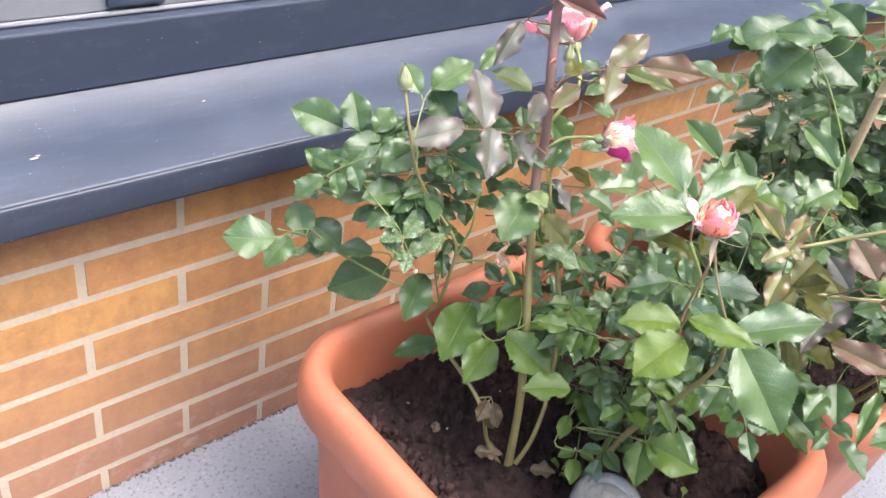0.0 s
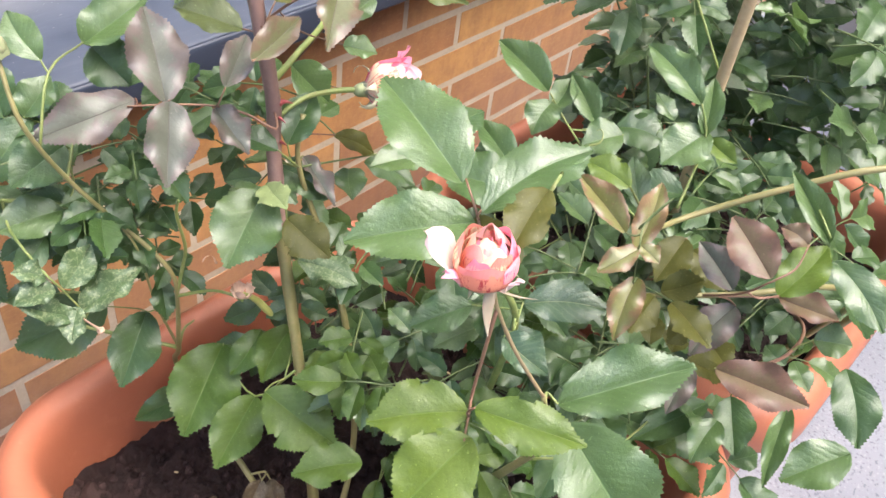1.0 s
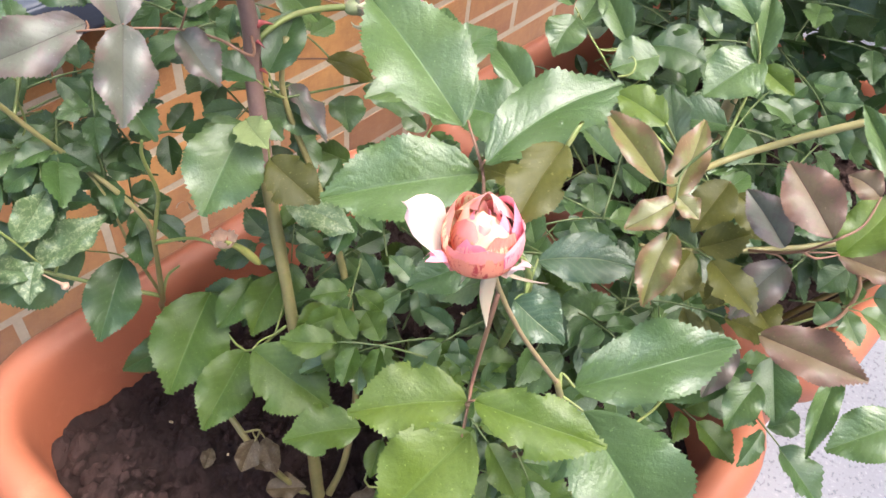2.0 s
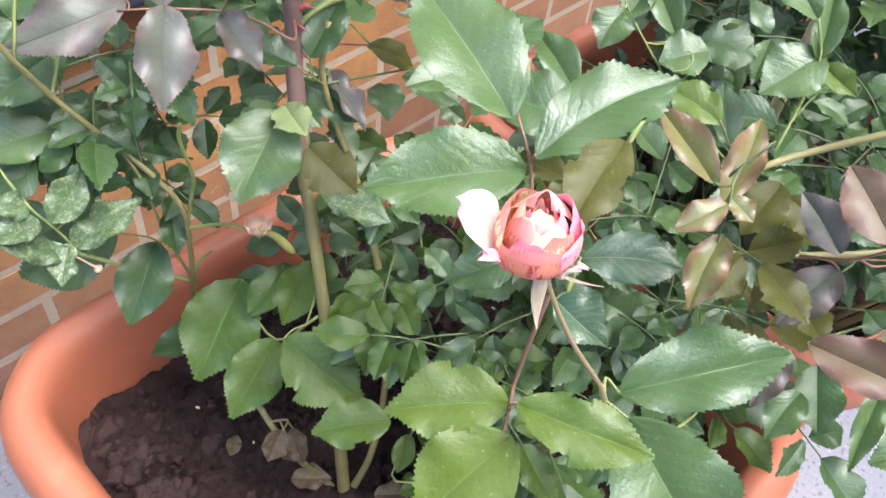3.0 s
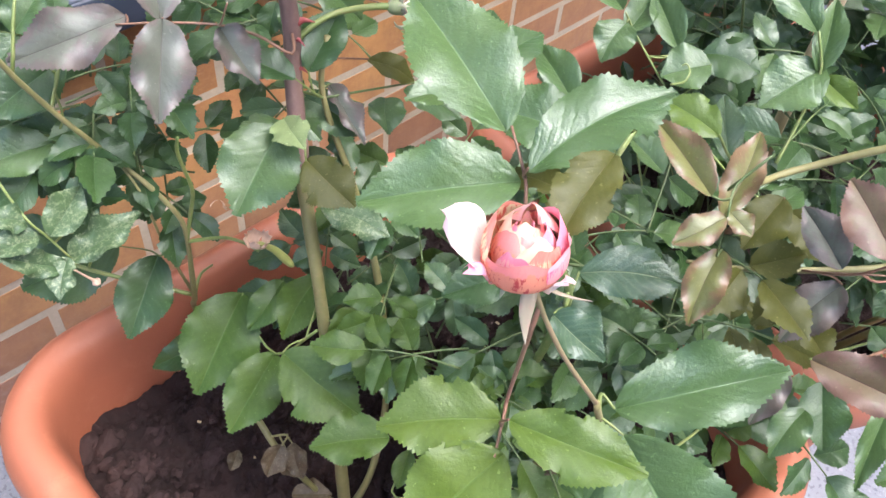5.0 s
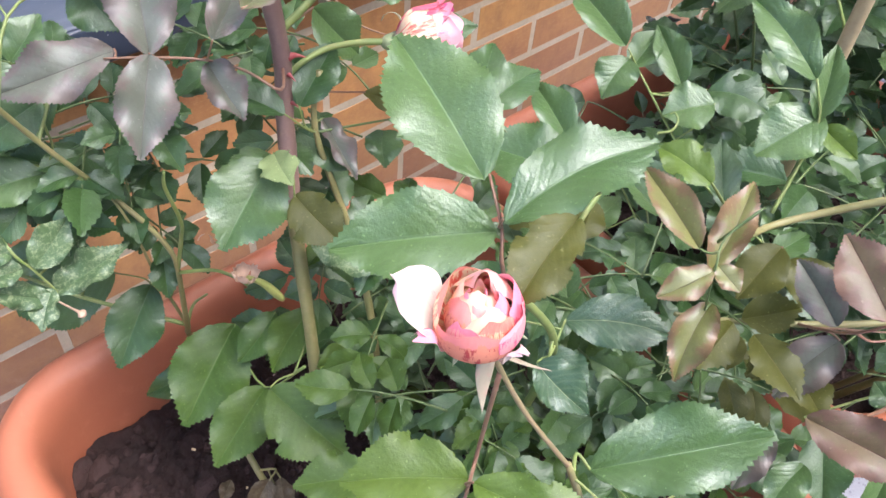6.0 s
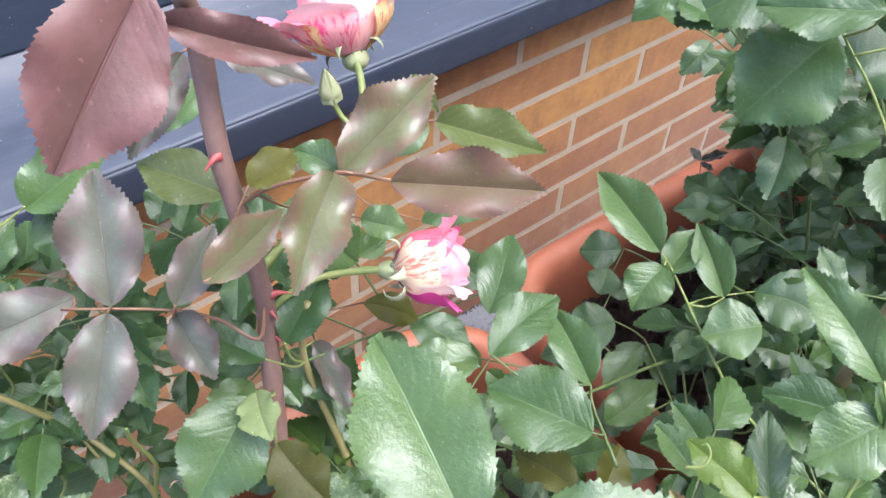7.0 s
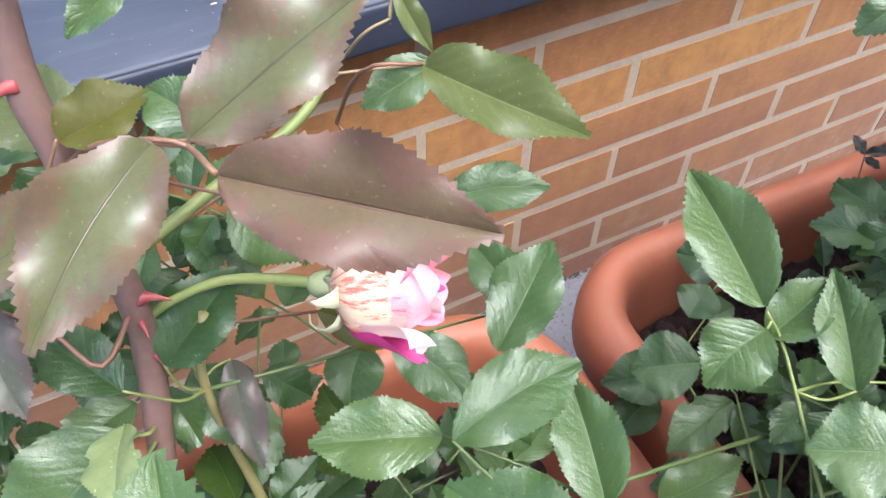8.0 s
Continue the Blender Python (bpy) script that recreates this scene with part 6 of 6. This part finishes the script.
thicket(shoot, 24, (0.42, -0.62, 0.46), (0.58, -0.50, 0.60), (0.024, 0.032), ("deep", "green", "olive", "green"))
thicket(shoot, 8, (0.54, -0.66, 0.46), (0.66, -0.56, 0.58), (0.026, 0.034), ("green", "deep"))
thicket(right, 48, (0.54, -0.57, 0.43), (0.70, -0.45, 0.56), (0.024, 0.032), ("green", "deep", "deep"))
thicket(right, 50, (0.66, -0.62, 0.44), (0.98, -0.39, 0.60), (0.026, 0.034), ("deep", "green", "deep"))
thicket(right, 44, (0.64, -0.60, 0.58), (0.98, -0.38, 0.72), (0.026, 0.036), ("green", "deep"))
thicket(right, 26, (0.74, -0.42, 0.37), (0.98, -0.31, 0.46), (0.018, 0.026), ("deep", "green"))
thicket(right, 26, (0.80, -0.37, 0.40), (1.02, -0.26, 0.54), (0.022, 0.030), ("deep", "green"))
thicket(back, 9, (0.335, -0.325, 0.545), (0.42, -0.265, 0.62), (0.022, 0.030), ("deep", "green"))
thicket(right, 28, (0.78, -0.41, 0.50), (1.00, -0.31, 0.66), (0.028, 0.036), ("deep", "green", "deep"))
thicket(front, 12, (0.32, -0.52, 0.43), (0.40, -0.44, 0.52), (0.022, 0.028), ("fresh", "deep", "green"))
thicket(front, 9, (0.42, -0.57, 0.43), (0.49, -0.47, 0.52), (0.022, 0.030), ("green", "deep", "fresh"))
thicket(right, 10, (0.66, -0.47, 0.71), (0.86, -0.37, 0.78), (0.026, 0.034), ("deep", "green"))
thicket(left, 13, (0.215, -0.26, 0.50), (0.31, -0.215, 0.61), (0.022, 0.031), ("deep",))

# ---- things on the soil ----
JARGLASS = glass_material()
JARGLASS.node_tree.nodes["Principled BSDF"].inputs["Transmission Weight"].default_value = 0.90
JARGLASS.node_tree.nodes["Principled BSDF"].inputs["Base Color"].default_value = (0.86, 0.89, 0.89, 1)
JARGLASS.node_tree.nodes["Principled BSDF"].inputs["Roughness"].default_value = 0.05
jar = thing("glass_jar", (0.308, -0.548, 0.286), "clear glass jar pressed upside down into the soil", "jar")
OUTSIDE = ((0.0385, 0.0), (0.0385, 0.045), (0.0380, 0.058), (0.0360, 0.068), (0.0320, 0.0755), (0.0290, 0.0775), (0.0262, 0.0765), (0.0235, 0.0715), (0.0215, 0.0700), (0.012, 0.0706), (0.001, 0.0712))
INSIDE = ((0.001, 0.0672), (0.018, 0.0665), (0.029, 0.0685), (0.0335, 0.0620), (0.0350, 0.052), (0.0352, 0.0))
part("glass_body", lathe(OUTSIDE + INSIDE, (0.308, -0.548, 0.286), 48), JARGLASS, jar)
for at, way, kind, size in (
    ((0.422, -0.575, 0.307), (0.6, 0.3, 0.2), "lime", 0.010), ((0.414, -0.577, 0.307), (-0.7, -0.3, 0.2), "lime", 0.010),
    ((0.330, -0.470, 0.311), (-0.6, 0.4, 0.5), "lime", 0.013), ((0.334, -0.474, 0.309), (0.5, -0.4, 0.5), "lime", 0.012), ((0.325, -0.478, 0.309), (-0.2, -0.8, 0.4), "lime", 0.012),
):
    seedling = thing("seedling", at, "tiny pale green seedling in the soil", "seedling", "seedlings")
    top = Vector(at) + Vector((0, 0, 0.006))
    part("stemlet", tube([(*at, 0.0008), (*(Vector(at) + Vector((0, 0, 0.004))), 0.0007), (*top, 0.0006)], 6, 2), SHOOT, seedling)
    leaflet(seedling, top, top + Vector(way).normalized() * size, size * 0.8, (0, -0.2, 1), kind, 2)
for at, way, size, kind in (((0.262, -0.405, 0.316), (0.5, -0.5, 0.1), 0.030, "dry"), ((0.300, -0.455, 0.312), (0.6, -0.6, 0.1), 0.028, "dry"), ((0.335, -0.515, 0.315), (0.2, 0.8, 0.05), 0.03, "dry"), ((0.41, -0.52, 0.315), (0.8, 0.1, 0.0), 0.03, "dry"), ((0.24, -0.36, 0.317), (0.7, 0.5, 0), 0.018, "dry")):
    fallen = thing("fallen_leaf", at, "dry brown curled rose leaf lying on the soil", "leaf", "fallen leaves")
    leaflet(fallen, at, Vector(at) + Vector(way).normalized() * size, size * 0.62, (0.1, -0.3, 1), kind, 0)
rng = random.Random(31)
for _ in range(16):
    x, y = rng.uniform(0.18, 0.53), rng.uniform(-0.61, -0.28)
    chip = box((-0.5, -0.35, -0.12), (0.5, 0.35, 0.12), 0.1, 1)
    s = rng.uniform(0.002, 0.0042)
    bmesh.ops.transform(chip, matrix=Matrix.Translation((x, y, SOIL_Z + 0.007)) @ Euler((rng.uniform(-0.5, 0.5), rng.uniform(-0.5, 0.5), rng.uniform(0, 6))).to_matrix().to_4x4() @ Matrix.Diagonal((s, s, s, 1)), verts=chip.verts)
    tagged(part("bark_chip", chip, BAMBOO, None, "pale wood chip lying on the dark soil", False, at=(x, y, SOIL_Z)), "", "bark chip", "wood chips on the soil")

for x, y, s in ((-0.029, 0.008, 0.0045), (-0.024, 0.012, 0.0028), (0.181, 0.055, 0.0024), (0.442, -0.018, 0.0026)):
    fleck = bmesh.new()
    bmesh.ops.create_icosphere(fleck, subdivisions=2, radius=1.0, matrix=Matrix.Translation((x, y, 0.5362 + 0.00004 * (y * 1000))) @ Matrix.Diagonal((s, s * 0.35, 0.0006, 1)) @ pose(0, 0, 0, 0, 0, 25))
    tagged(part("white_fleck", fleck, MORTAR, None, "small white dried splash on the window sill", at=(x, y, 0.536)), "", "splash", "white splashes on the sill")

# ---- the bricks of the wall ----
brick_bm = box((-0.5 * (MODULE - 0.0105), 0.0, -0.5 * (COURSE - 0.0105)), (0.5 * (MODULE - 0.0105), 0.010, 0.5 * (COURSE - 0.0105)), 0.0004, 1)
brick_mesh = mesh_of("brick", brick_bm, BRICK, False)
WORLD.setdefault(wall, Matrix())
rng = random.Random(5)
for row in range(-1, 8):
    z = BED0 - COURSE * (row - 0.5)
    shift = 0.0 if row % 2 else MODULE / 2
    k = math.ceil((X0 - shift) / MODULE)
    while k * MODULE + shift + MODULE < X1:
        centre = k * MODULE + shift + MODULE / 2
        ob = new("brick", brick_mesh)
        place(ob, wall, Matrix.Translation((centre + rng.uniform(-0.001, 0.001), -0.0005 + rng.uniform(-0.0004, 0.0004), z + rng.uniform(-0.0006, 0.0006))) @ pose(0, 0, 0, 0, rng.uniform(-0.25, 0.25), 0))
        k += 1
